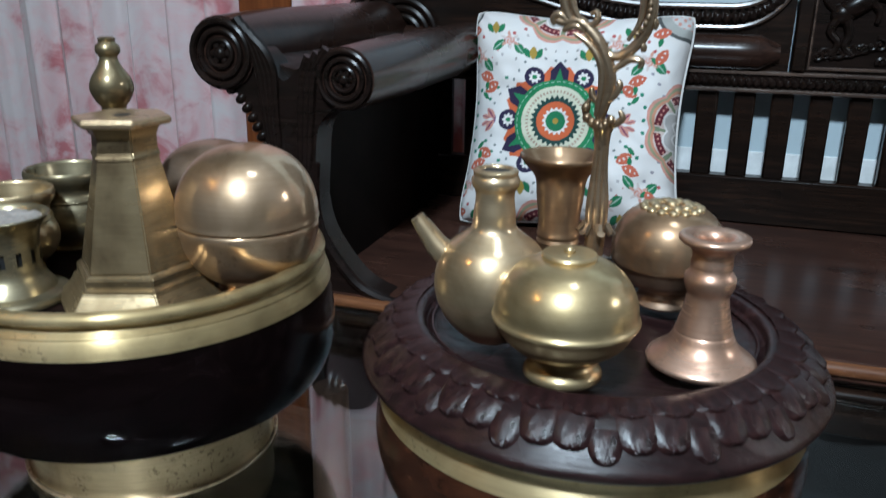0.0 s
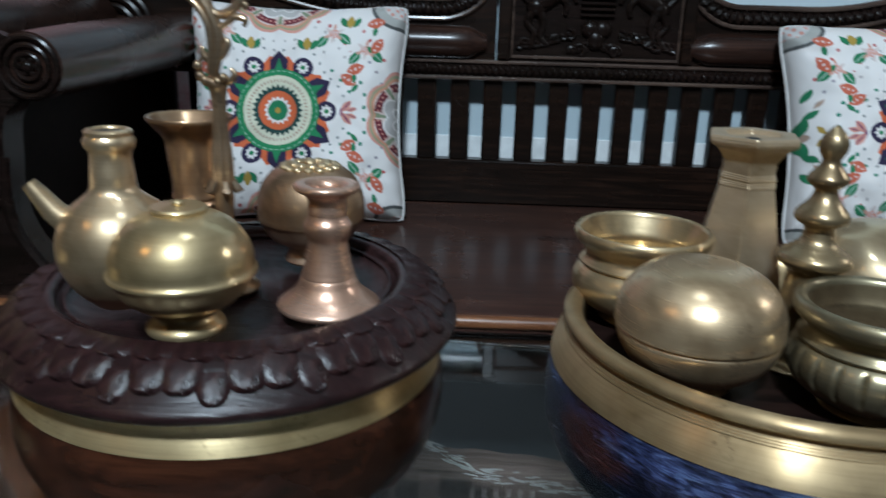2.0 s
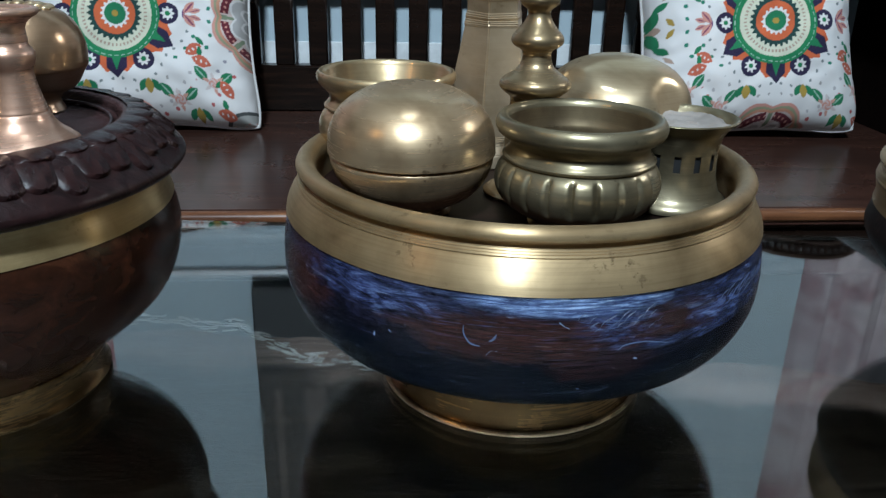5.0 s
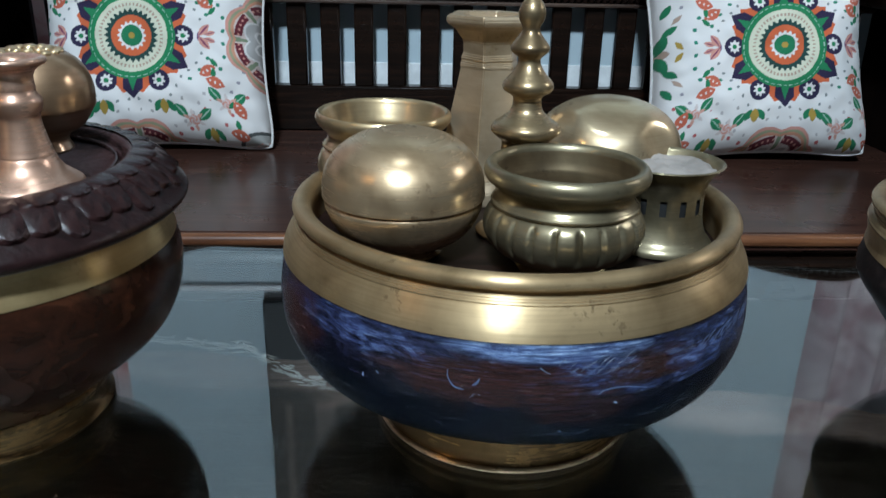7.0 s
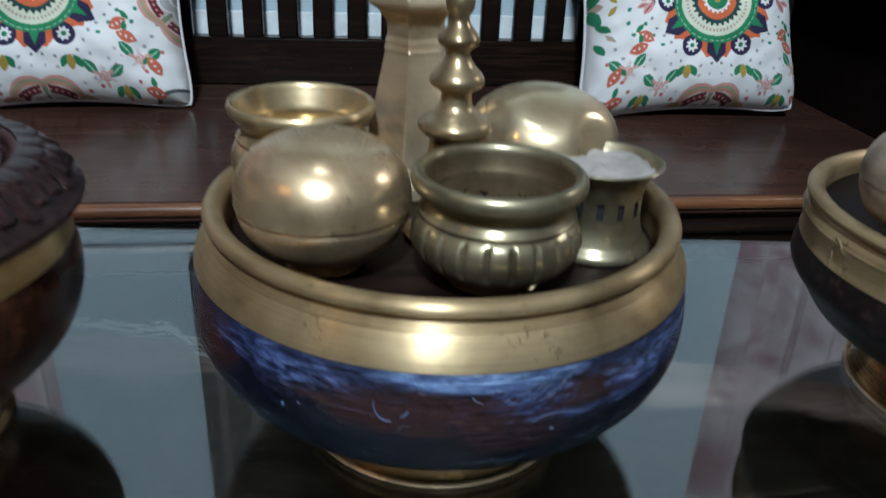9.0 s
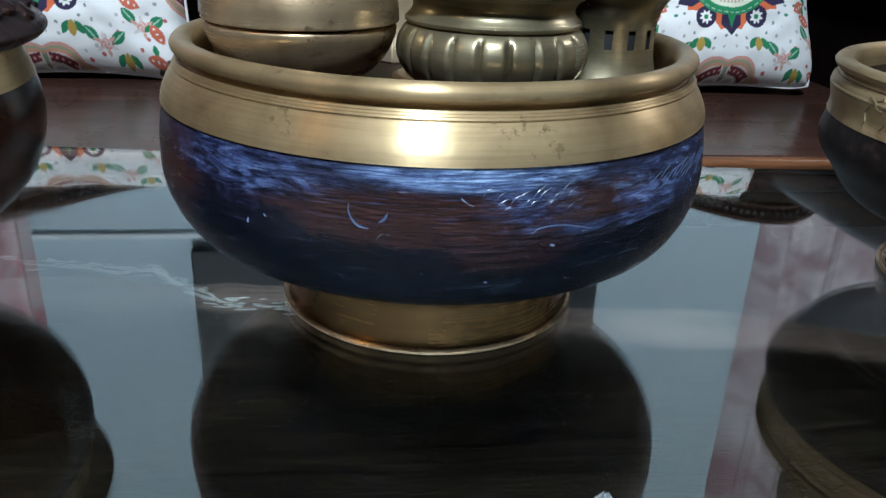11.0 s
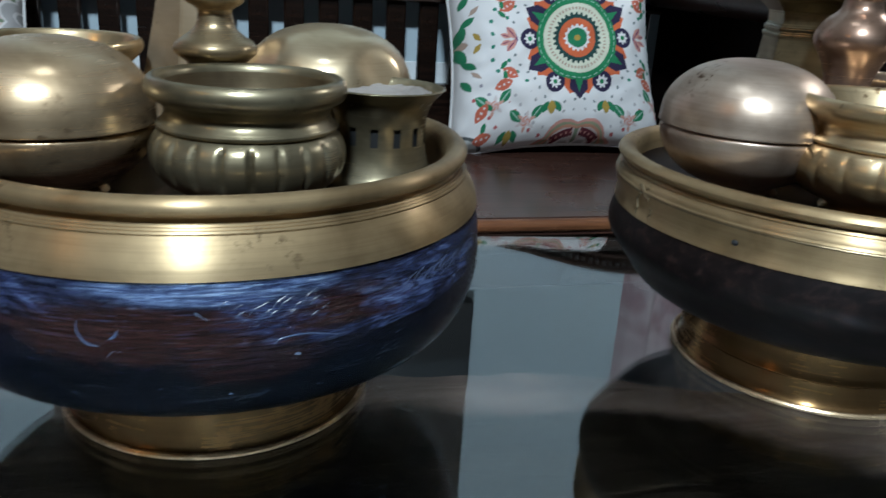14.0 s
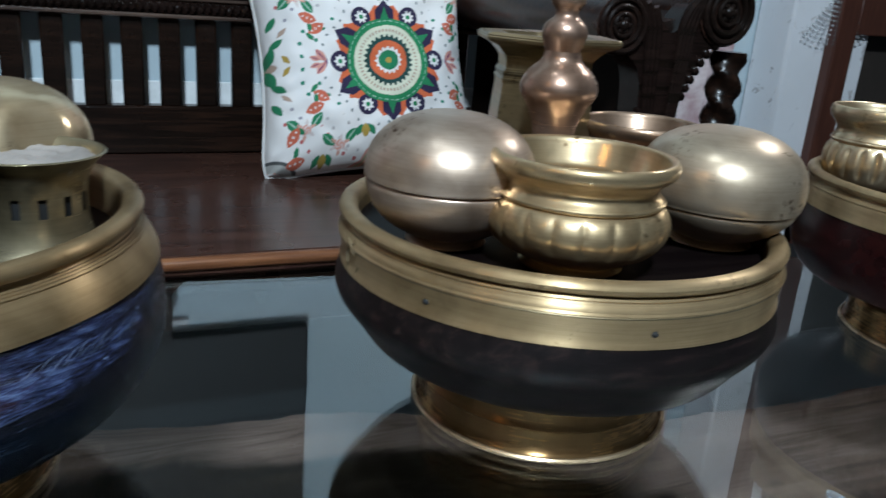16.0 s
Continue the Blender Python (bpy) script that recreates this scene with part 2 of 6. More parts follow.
def glaze():
    """Dark turned wood with bare brown patches and scrapes; a blue sheen is painted in, pale under the band, navy low
    down.
    """
    g = Graph("blue_sheen_wood")
    streak = g.noise(24, 7, 0.72, (1, 1, 5.0), 1.0)
    fine = g.noise(120, 5, 0.75, (0.35, 0.35, 6.0), 0.5)
    hatch = g.noise(70, 5, 0.75, (0.5, 0.5, 2.6), 0.9, (0.5, 0.35, 0))
    drips = g.noise(60, 4, 0.6, (1.6, 1.6, 0.35), 0.6)
    edge = g.noise(38, 4, 0.6, (1, 1, 2.0), 0.8)
    height = g.add("ShaderNodeSeparateXYZ")
    g.join(g.place(), height.inputs[0])
    up = height.outputs[2]

    def calc(op, a, b=0.0):
        m = g.add("ShaderNodeMath", op=op)
        for socket, value in ((m.inputs[0], a), (m.inputs[1], b)):
            if hasattr(value, "is_linked"):
                g.join(value, socket)
            else:
                socket.default_value = value
        return m.outputs[0]

    angle = calc("ARCTAN2", height.outputs[1], height.outputs[0])

    def band(value, low, high, a, b):
        m = g.add("ShaderNodeMapRange")
        for key, number in (("From Min", low), ("From Max", high), ("To Min", a), ("To Max", b)):
            m.inputs[key].default_value = number
        g.join(value, m.inputs["Value"])
        return m.outputs[0]

    def spot(turn, z, wide, tall, ragged=1.1):
        """A patch with a ragged edge round a point of the side; turn and wide in degrees."""
        da = calc("DIVIDE", calc("SUBTRACT", angle, math.radians(turn)), math.radians(wide))
        dz = calc("DIVIDE", calc("SUBTRACT", up, z), tall)
        far = calc("ADD", calc("MULTIPLY", da, da), calc("MULTIPLY", dz, dz))
        far = calc("ADD", far, calc("MULTIPLY", calc("SUBTRACT", edge, 0.5), 3.0 * ragged))
        return band(far, 1.35, 0.45, 0.0, 1.0)

    wood = g.ramp(fine, (0.34, (0.010, 0.004, 0.003)), (0.54, (0.032, 0.010, 0.008)), (0.75, (0.070, 0.023, 0.017)))
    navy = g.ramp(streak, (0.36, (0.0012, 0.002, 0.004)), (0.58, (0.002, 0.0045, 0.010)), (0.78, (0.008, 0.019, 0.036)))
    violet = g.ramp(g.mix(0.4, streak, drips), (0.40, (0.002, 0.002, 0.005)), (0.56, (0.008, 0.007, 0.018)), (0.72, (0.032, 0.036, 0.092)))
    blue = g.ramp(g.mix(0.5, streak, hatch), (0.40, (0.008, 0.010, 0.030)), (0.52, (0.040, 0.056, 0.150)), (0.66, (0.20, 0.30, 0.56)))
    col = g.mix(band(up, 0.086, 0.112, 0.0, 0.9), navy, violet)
    for turn, z, wide, tall, much in ((-101, 0.1060, 23, 0.0145, 0.92), (-66, 0.1110, 15, 0.0095, 0.85), (-153, 0.110, 12, 0.020, 0.9), (-84, 0.0900, 12, 0.010, 0.5), (0, 0.105, 26, 0.014, 0.8), (75, 0.108, 30, 0.012, 0.9), (140, 0.105, 24, 0.014, 0.8)):
        m = calc("MULTIPLY", spot(turn, z, wide, tall), much)
        col = g.mix(m, col, wood)
    # Blue-white sheen below the band, put into the colour.
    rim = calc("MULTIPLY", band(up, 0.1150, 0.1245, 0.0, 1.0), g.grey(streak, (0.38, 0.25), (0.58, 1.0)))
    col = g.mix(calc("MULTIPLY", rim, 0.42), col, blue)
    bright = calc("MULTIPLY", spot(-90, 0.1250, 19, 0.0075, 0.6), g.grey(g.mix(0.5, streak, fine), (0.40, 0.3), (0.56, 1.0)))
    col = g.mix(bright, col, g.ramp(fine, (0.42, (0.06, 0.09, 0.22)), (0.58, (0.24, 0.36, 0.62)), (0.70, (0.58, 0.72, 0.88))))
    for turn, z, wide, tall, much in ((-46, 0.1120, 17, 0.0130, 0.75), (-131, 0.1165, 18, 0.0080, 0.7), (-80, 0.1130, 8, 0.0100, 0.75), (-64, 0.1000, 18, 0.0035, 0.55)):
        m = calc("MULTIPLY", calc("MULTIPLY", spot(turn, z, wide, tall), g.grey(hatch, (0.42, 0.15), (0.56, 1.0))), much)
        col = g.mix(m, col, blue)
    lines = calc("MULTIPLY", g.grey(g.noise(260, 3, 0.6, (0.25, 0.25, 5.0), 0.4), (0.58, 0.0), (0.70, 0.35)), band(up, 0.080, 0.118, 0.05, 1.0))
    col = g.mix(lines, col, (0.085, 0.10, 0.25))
    chips = g.grey(g.noise(80, 3, 0.5, (1, 1, 1.5), 1.8), (0.72, 0.0), (0.75, 0.7))
    col = g.mix(chips, col, (0.26, 0.36, 0.54))
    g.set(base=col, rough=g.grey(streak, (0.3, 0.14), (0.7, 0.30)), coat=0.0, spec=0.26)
    worn = band(up, 0.085, 0.120, 0.25, 1.0)
    one = g.bump(calc("MULTIPLY", fine, worn), 0.9, 0.0026)
    two = g.bump(calc("MULTIPLY", hatch, worn), 0.8, 0.0030, one)
    g.bump(streak, 0.25, 0.003, two)
    return g.mat


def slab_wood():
    """Polished root wood with shade painted in: near black inward, paler pinkish brown along the live edge."""
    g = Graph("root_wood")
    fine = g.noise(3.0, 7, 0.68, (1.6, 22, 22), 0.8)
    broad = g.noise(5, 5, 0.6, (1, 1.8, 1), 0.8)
    # Near black stands in for the bowls' shade over the slab.
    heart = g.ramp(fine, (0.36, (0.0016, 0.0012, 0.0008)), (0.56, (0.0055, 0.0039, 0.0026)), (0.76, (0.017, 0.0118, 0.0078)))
    lit_wood = g.ramp(fine, (0.3, (0.034, 0.022, 0.018)), (0.5, (0.075, 0.051, 0.042)), (0.75, (0.125, 0.090, 0.075)))
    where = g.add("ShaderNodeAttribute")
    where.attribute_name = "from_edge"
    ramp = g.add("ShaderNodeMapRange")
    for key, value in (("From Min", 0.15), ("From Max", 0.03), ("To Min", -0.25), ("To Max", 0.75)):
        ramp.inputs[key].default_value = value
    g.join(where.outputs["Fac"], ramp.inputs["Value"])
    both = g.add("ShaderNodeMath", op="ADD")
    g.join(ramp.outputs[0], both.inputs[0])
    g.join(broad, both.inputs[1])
    col = g.mix(g.grey(both.outputs[0], (0.55, 0.0), (0.85, 1.0)), heart, lit_wood)
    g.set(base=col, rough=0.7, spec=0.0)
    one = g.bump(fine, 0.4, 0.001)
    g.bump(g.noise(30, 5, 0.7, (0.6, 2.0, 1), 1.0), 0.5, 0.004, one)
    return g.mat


def clear_glass():
    g = Graph("table_glass")
    g.set(base=(0.90, 0.96, 0.95), rough=g.grey(g.noise(5, 5, 0.65, (1, 2.2, 1), 0.5), (0.45, 0.004), (0.72, 0.055)), trans=1.0, ior=1.78)
    return g.mat


def crystal():
    g = Graph("crystal")
    g.set(base=(0.95, 0.98, 1.0), rough=0.06, trans=0.9, ior=1.5)
    return g.mat


def curtain_cloth(name, rose, blush):
    """Pale cloth with a soft rose print, like watercolour."""
    g = Graph(name)
    a = g.noise(5.5, 4, 0.6, (1, 1, 1), 0.8)
    b = g.noise(17, 5, 0.65, (1, 1, 1), 0.6)
    weave = g.noise(400, 2, 0.5, (1, 1, 1))
    col = g.ramp(a, (0.36, (0.66, 0.57, 0.57)), (0.49, blush), (0.63, rose))
    col = g.mix(g.grey(b, (0.50, 0.0), (0.70, 0.6)), col, (0.66, 0.60, 0.60))
    g.set(base=col, rough=0.9, sheen=0.2)
    g.bump(weave, 0.1, 0.001)
    return g.mat


def printed_cloth():
    g = Graph("cushion_print")
    at = g.add("ShaderNodeAttribute")
    at.attribute_name = "print"
    w = g.noise(900, 2, 0.5)
    soft = g.noise(12, 2, 0.5)
    g.set(base=g.mix(g.grey(w, (0.3, 0.05), (0.7, 0.0)), at.outputs["Color"], (0.45, 0.43, 0.42)), rough=0.9, sheen=0.03, spec=0.1)
    one = g.bump(w, 0.25, 0.0006)
    g.bump(soft, 0.6, 0.012, one)
    return g.mat


def plain(name, colour, rough=0.6, metallic=0.0, var=0.75):
    g = Graph(name)
    n = g.noise(25, 4, 0.6)
    g.set(base=g.mix(g.grey(n, (0.35, 0.0), (0.7, 0.8)), colour, tuple(var * c for c in colour)), rough=rough, metal=metallic)
    g.bump(g.noise(180, 3, 0.6), 0.15, 0.001)
    return g.mat


GLAZE, SLABWOOD, GLASS, CRYSTAL, PRINT = glaze(), slab_wood(), clear_glass(), crystal(), printed_cloth()
CURTAIN = curtain_cloth("rose_curtain", (0.52, 0.185, 0.20), (0.68, 0.475, 0.485))
CURTAIN_DULL = curtain_cloth("greyer_rose_curtain", (0.36, 0.22, 0.235), (0.52, 0.42, 0.43))
FLOORTILE = plain("floor_tile", (0.016, 0.020, 0.022), 0.35)
ASH = plain("ash", (0.27, 0.235, 0.21), 0.95, 0.0, 0.45)
CREAM = plain("cushion_back", (0.72, 0.70, 0.66), 0.9)
PIPING = plain("piping", (0.62, 0.60, 0.58), 0.85)
PICTURE = plain("brown_picture", (0.034, 0.027, 0.023), 0.6)
PICTUREPALE = plain("pinkish_print", (0.115, 0.085, 0.074), 0.6)
PICTURESLAT = plain("pale_print", (0.26, 0.235, 0.22), 0.6)
PICTUREDARK = plain("dark_mount", (0.012, 0.012, 0.012), 0.6)
LACQUERGLINT = plain("glint_lacquer", (0.24, 0.23, 0.22), 0.12, 0.0, 0.4)
SCRAPE = plain("scraped_blue", (0.055, 0.085, 0.17), 0.3, 0.0, 0.2)
BLACK = plain("black_gap", (0.006, 0.006, 0.006), 0.7)


# ---- building helpers ----
def thing(name, place, label, category, group="", turn=0.0, kind=""):
    ob = new(name)
    ob.matrix_world = pose(*place, 0, 0, turn)
    ob.empty_display_size = 0.02
    return tagged(ob, label, category, group, kind)


def finish(bm, name, material, angle=40.0):
    bmesh.ops.recalc_face_normals(bm, faces=bm.faces)
    mesh = bpy.data.meshes.new(name)
    bm.to_mesh(mesh)
    bm.free()
    mesh.materials.append(material)
    mesh.shade_smooth()
    mesh.set_sharp_from_angle(angle=radians(angle))
    return mesh


def part(name, bm, material, parent, label="", angle=40.0):
    ob = new(name, finish(bm, name, material, angle))
    ob.parent = parent
    if label:
        ob["label"] = label
    return ob


def solid(name, bm, material, label, category, kind="", group="", angle=40.0):
    return tagged(new(name, finish(bm, name, material, angle)), label, category, group, kind)


def rounded(profile, step=0.0028):
    """A finer profile: a smooth curve through (radius, height) points; a point given twice stays a corner."""
    pts = [Vector((*p, 0)) for p in profile]
    n, out = len(pts), []

    def way(i):
        before = pts[i] - pts[i - 1] if i else Vector()
        after = pts[i + 1] - pts[i] if i + 1 < n else Vector()
        if before.length < 1e-7 or after.length < 1e-7:
            return None
        return (before.normalized() + after.normalized()).normalized()

    for i in range(n - 1):
        a, b = pts[i], pts[i + 1]
        long = (b - a).length
        if long < 1e-7:
            continue
        ma, mb = (w * long if w else b - a for w in (way(i), way(i + 1)))
        k = max(2, min(10, int(long / step) + 1))
        for j in range(k):
            t = j / k
            p = (2 * t ** 3 - 3 * t * t + 1) * a + (t ** 3 - 2 * t * t + t) * ma + (3 * t * t - 2 * t ** 3) * b + (t ** 3 - t * t) * mb
            out.append((max(0.0, p.x), p.y))
    out.append(profile[-1])
    return out


def lathe(profile, seg=56, smooth=True, flute=None, bm=None, wobble=0.0):
    """Turns a profile of (radius, height) round the z axis. flute: (count, depth, low, high, sharpness)."""
    bm = bm or bmesh.new()
    pts = rounded(profile) if smooth else profile
    rings = []
    for r, z in pts:
        if r < 1e-5:
            rings.append([bm.verts.new((0, 0, z))])
            continue
        ring = []
        for i in range(seg):
            a = 2 * math.pi * i / seg
            rr = r
            if flute and flute[2] < z < flute[3]:
                w = math.sin(math.pi * (z - flute[2]) / (flute[3] - flute[2]))
                rr -= flute[1] * min(1.0, (1.6 if len(flute) < 5 else 2.6) * w) * (1 - abs(math.sin(a * flute[0] / 2))) ** (1.8 if len(flute) < 5 else flute[4])
            if wobble:
                rr *= 1 + wobble * noise.noise((math.cos(a) * 1.4 + 9, math.sin(a) * 1.4, z * 20))
            ring.append(bm.verts.new((rr * math.cos(a), rr * math.sin(a), z)))
        rings.append(ring)
    for a, b in zip(rings, rings[1:]):
        if len(a) == len(b) == 1:
            continue
        if len(a) == 1:
            for i in range(seg):
                bm.faces.new((a[0], b[i], b[(i + 1) % seg]))
        elif len(b) == 1:
            for i in range(seg):
                bm.faces.new((a[i], a[(i + 1) % seg], b[0]))
        else:
            for i in range(seg):
                bm.faces.new((a[i], a[(i + 1) % seg], b[(i + 1) % seg], b[i]))
    return bm


def box(x0, x1, y0, y1, z0, z1, bevel=0.0, bm=None, segments=1):
    bm = bm or bmesh.new()
    made = bmesh.ops.create_cube(bm, size=1.0)["verts"]
    for v in made:
        v.co = ((x0 + x1) / 2 + v.co.x * (x1 - x0), (y0 + y1) / 2 + v.co.y * (y1 - y0), (z0 + z1) / 2 + v.co.z * (z1 - z0))
    if bevel:
        edges = {e for v in made for e in v.link_edges}
        bmesh.ops.bevel(bm, geom=list(edges), offset=bevel, segments=segments, affect="EDGES", profile=0.6)
    return bm


def extrude_outline(points, y0, y1, bm=None, bevel=0.0):
    """A board of the outline (x, z) between two depths."""
    bm = bm or bmesh.new()
    front = [bm.verts.new((x, y0, z)) for x, z in points]
    back = [bm.verts.new((x, y1, z)) for x, z in points]
    n = len(points)
    f = bm.faces.new(front)
    bm.faces.new(back[::-1])
    for i in range(n):
        bm.faces.new((front[i], front[(i + 1) % n], back[(i + 1) % n], back[i]))
    if bevel:
        bmesh.ops.bevel(bm, geom=list(f.edges), offset=bevel, segments=2, affect="EDGES")
    return bm


def tube(points, radius, seg=8, bm=None, closed=False, twist=None):
    """A round bar along points. radius: number or function of 0..1. twist: (turns, depth, lobes) for a rope."""
    bm = bm or bmesh.new()
    pts = [Vector(p) for p in points]
    n = len(pts)
    rings, up = [], Vector((0.13, -0.97, 0.21)).normalized()
    for i, p in enumerate(pts):
        a, b = (pts[i - 1], pts[(i + 1) % n]) if closed else (pts[max(0, i - 1)], pts[min(n - 1, i + 1)])
        d = (b - a).normalized()
        u = (up - d * up.dot(d))
        if u.length < 1e-4:
            u = d.orthogonal()
        u.normalize()
        w = d.cross(u)
        up = u
        s = i / max(1, n - 1)
        r = radius(s) if callable(radius) else radius
        ring = []
        for k in range(seg):
            ang = 2 * math.pi * k / seg
            rr = r
            if twist:
                rr = r * (1 + twist[1] * math.cos(twist[2] * (ang + 2 * math.pi * twist[0] * s)))
            ring.append(bm.verts.new(p + (u * math.cos(ang) + w * math.sin(ang)) * rr))
        rings.append(ring)
    pairs = list(zip(rings, rings[1:])) + ([(rings[-1], rings[0])] if closed else [])
    for a, b in pairs:
        for k in range(seg):
            bm.faces.new((a[k], a[(k + 1) % seg], b[(k + 1) % seg], b[k]))
    if not closed:
        bm.faces.new(rings[0][::-1])
        bm.faces.new(rings[-1])
    return bm


def moved(bm, m, start=0):
    bm.verts.ensure_lookup_table()
    for v in bm.verts[start:]:
        v.co = m @ v.co
    return bm


def blob(bm, place, size, turn=0.0, sub=2):
    made = bmesh.ops.create_icosphere(bm, subdivisions=sub, radius=1.0)["verts"]
    m = Matrix.Translation(place) @ pose(0, 0, 0, 0, turn, 0) @ Matrix.Diagonal((*size, 1))
    for v in made:
        v.co = m @ v.co
    return bm


# ---- room ----
TABLE_Z, SEAT_Z = 0.48, 0.39
WALL_Y, NEARWALL_Y, MID_X = 2.15, 1.838, 0.355


def structure(name, bm, material, label, category):
    return solid(name, bm, material, label, category, "structure")


structure("floor", box(-3.2, 4.2, -3.2, 2.2, -0.06, 0.0), FLOORTILE, "very dark grey polished floor", "floor")
# Ceiling is out of view; its tone only sets how much light bounces.
structure("ceiling", box(-3.2, 4.2, -3.2, 2.2, 3.1, 3.2), CEILINGPAINT, "unseen plain painted ceiling, darkened to limit bounced light", "ceiling")
structure("wall_north", box(-3.2, 4.2, WALL_Y, WALL_Y + 0.2, 0, 3.1), WALLPAINT, "pale blue grey painted wall behind the bench", "wall")
# Unseen walls close the room and are kept dark against bounced light.
structure("wall_south", box(-3.2, 4.2, -3.2, -3.0, 0, 3.1), FARPAINT, "unseen grey wall across the room, dark to cut bounced light", "wall")
structure("wall_west", box(-3.2, -3.0, -3.0, WALL_Y, 0, 3.1), FARPAINT, "unseen grey side wall, dark to cut bounced light", "wall")
structure("wall_east", box(4.0, 4.2, -3.0, WALL_Y, 0, 3.1), FARPAINT, "unseen grey side wall beyond the table, dark to cut bounced light", "wall")
# Wall block set forward; its ends are placed to fit the camera's view.
structure("wall_near", box(-0.47, 1.333, NEARWALL_Y, WALL_Y - 0.001, 0, 3.099), WALLPAINT, "pale blue grey wall block behind the bench, ends fitted to the view", "wall")
structure("baseboard", box(-0.468, 1.331, NEARWALL_Y - 0.006, NEARWALL_Y - 0.001, 0, 0.531, 0.002), plain("white_strip", (0.86, 0.88, 0.88), 0.3), "white glossy strip at the wall's foot", "dado")
structure("trim", box(-0.468, 0.62, NEARWALL_Y - 0.012, NEARWALL_Y - 0.001, 0.984, 1.000, 0.003), plain("cable_cover", (0.85, 0.87, 0.88), 0.3), "thin white cable cover along the wall", "cable cover")
structure("pillar", box(2.50, 2.86, WALL_Y - 0.16, WALL_Y - 0.002, 0, 3.1, 0.01), PILLARPAINT, "white plastered pillar with flaking paint", "pillar")


def curtain(x0, x1, y, label, seed, cloth=CURTAIN):
    bm = bmesh.new()
    n, rows = int((x1 - x0) / 0.012), 14
    grid = []
    for i in range(n + 1):
        x = x0 + (x1 - x0) * i / n
        col = []
        for j in range(rows + 1):
            z = 0.03 + 2.3 * j / rows
            fold = 0.034 * math.sin(x * 47 + 2.2 * noise.noise((x * 3, seed, 0)) + 0.25 * noise.noise((x * 6, z * 1.2, seed))) + 0.012 * math.sin(x * 101 + seed)
            col.append(bm.verts.new((x, y + fold, z)))
        grid.append(col)
    for a, b in zip(grid, grid[1:]):
        for j in range(rows):
            bm.faces.new((a[j], b[j], b[j + 1], a[j + 1]))
    ob = solid("curtain", bm, cloth, label, "curtain", "", "window curtains", 80)
    m = ob.modifiers.new("thickness", "SOLIDIFY")
    m.thickness = 0.002
    return ob


curtain(-2.9, -1.28, WALL_Y - 0.05, "pale pink rose-print curtain in soft folds", 1.0)
curtain(-1.10, -0.54, WALL_Y - 0.05, "pale pink rose-print curtain beside a wooden post", 2.0)
curtain(1.46, 2.36, WALL_Y - 0.05, "greyer pink rose-print curtain behind the bench end", 3.0, CURTAIN_DULL)
post = thing("window_post", (-1.19, WALL_Y - 0.06, 0), "upright orange-brown teak window post", "window post")
part("post", box(-0.082, 0.082, -0.03, 0.03, 0.0, 2.5, 0.006), DOORWOOD, post)


def cabinet():
    c = thing("display_cabinet", (3.10, 2.0, 0), "reddish brown wooden display cabinet beside the pillar", "cabinet")
    part("side_post", box(-0.44, -0.35, -0.05, 0.05, 0, 2.55, 0.006), BROWNPOST, c)
    part("cross_rail", box(-0.35, 0.5, -0.045, 0.045, 0.715, 0.86, 0.005), BROWNPOST, c)
    part("back_panel", box(-0.35, 0.5, 0.05, 0.07, 0.10, 2.53, 0.002), PICTURE, c, "dark brown back panel")
    part("plinth", box(-0.44, 0.5, -0.05, 0.07, 0.0, 0.10, 0.004), BROWNPOST, c)


cabinet()


def bead_strings():
    h = thing("bead_hanging", (2.63, 1.969, 0.79), "hanging fan of clear crystal bead strings", "ornament")
    for k in range(11):
        a = -0.9 + 1.8 * k / 10
        bm = bmesh.new()
        for j in range(12):
            t = j / 11
            blob(bm, (0.17 * math.sin(a) * t ** 0.8 + 0.03, -0.01, 0.05 - 0.16 * t * math.cos(a * 0.6)), (0.005, 0.005, 0.005), 0, 1)
        part("bead_string", bm, CRYSTAL, h)


bead_strings()
pendant = thing("crystal_pendant", (-1.125, 2.049, 0.885), "small clear crystal drop hung on the window post", "ornament")
part("drop", lathe([(0, 0), (0.006, 0.006), (0.009, 0.014), (0.006, 0.022), (0.003, 0.026), (0, 0.027)], 8, False), CRYSTAL, pendant, "", 10)
part("cord", tube([(0, 0, 0.026), (0, 0.006, 0.12)], 0.0012, 6), PIPING, pendant)


def wall_picture():
    pic = thing("framed_picture", (0.3985, NEARWALL_Y - 0.004, 1.020), "large brown framed picture hung above the bench", "picture")
    w, h = 0.505, 0.99
    bm = box(-w, w, -0.03, 0, 0, 0.243, 0.004)
    part("lower_panel", bm, PICTUREDARK, pic, "dark brown lower panel")
    part("picture_panel", box(-w, w, -0.02, 0, 0.246, h, 0.003), PICTURE, pic)
    for a, c, low, high in ((-0.465, -0.445, 0.30, 0.95), (-0.385, -0.33, 0.30, 0.95), (-0.245, 0.02, 0.262, 0.345)):
        part("pinkish_patch", box(a, c, -0.0225, -0.0203, low, high, 0.0005), PICTUREPALE, pic, "pinkish-brown patch in the picture")
    for k in range(6):
        part("pale_bar", box(-0.250 + 0.032 * k, -0.236 + 0.032 * k, -0.025, -0.0228, 0.338, 0.455 - 0.006 * k, 0.0005), PICTURESLAT, pic, "pale upright bar in the picture")
    part("frame", box(-w - 0.012, w + 0.012, -0.036, -0.004, h, h + 0.03, 0.004), DARKWOOD, pic)


wall_picture()

# ---- glass table ----
TX0, TX1, TY0, TY1 = -0.95, 1.55, 0.10, 0.7756


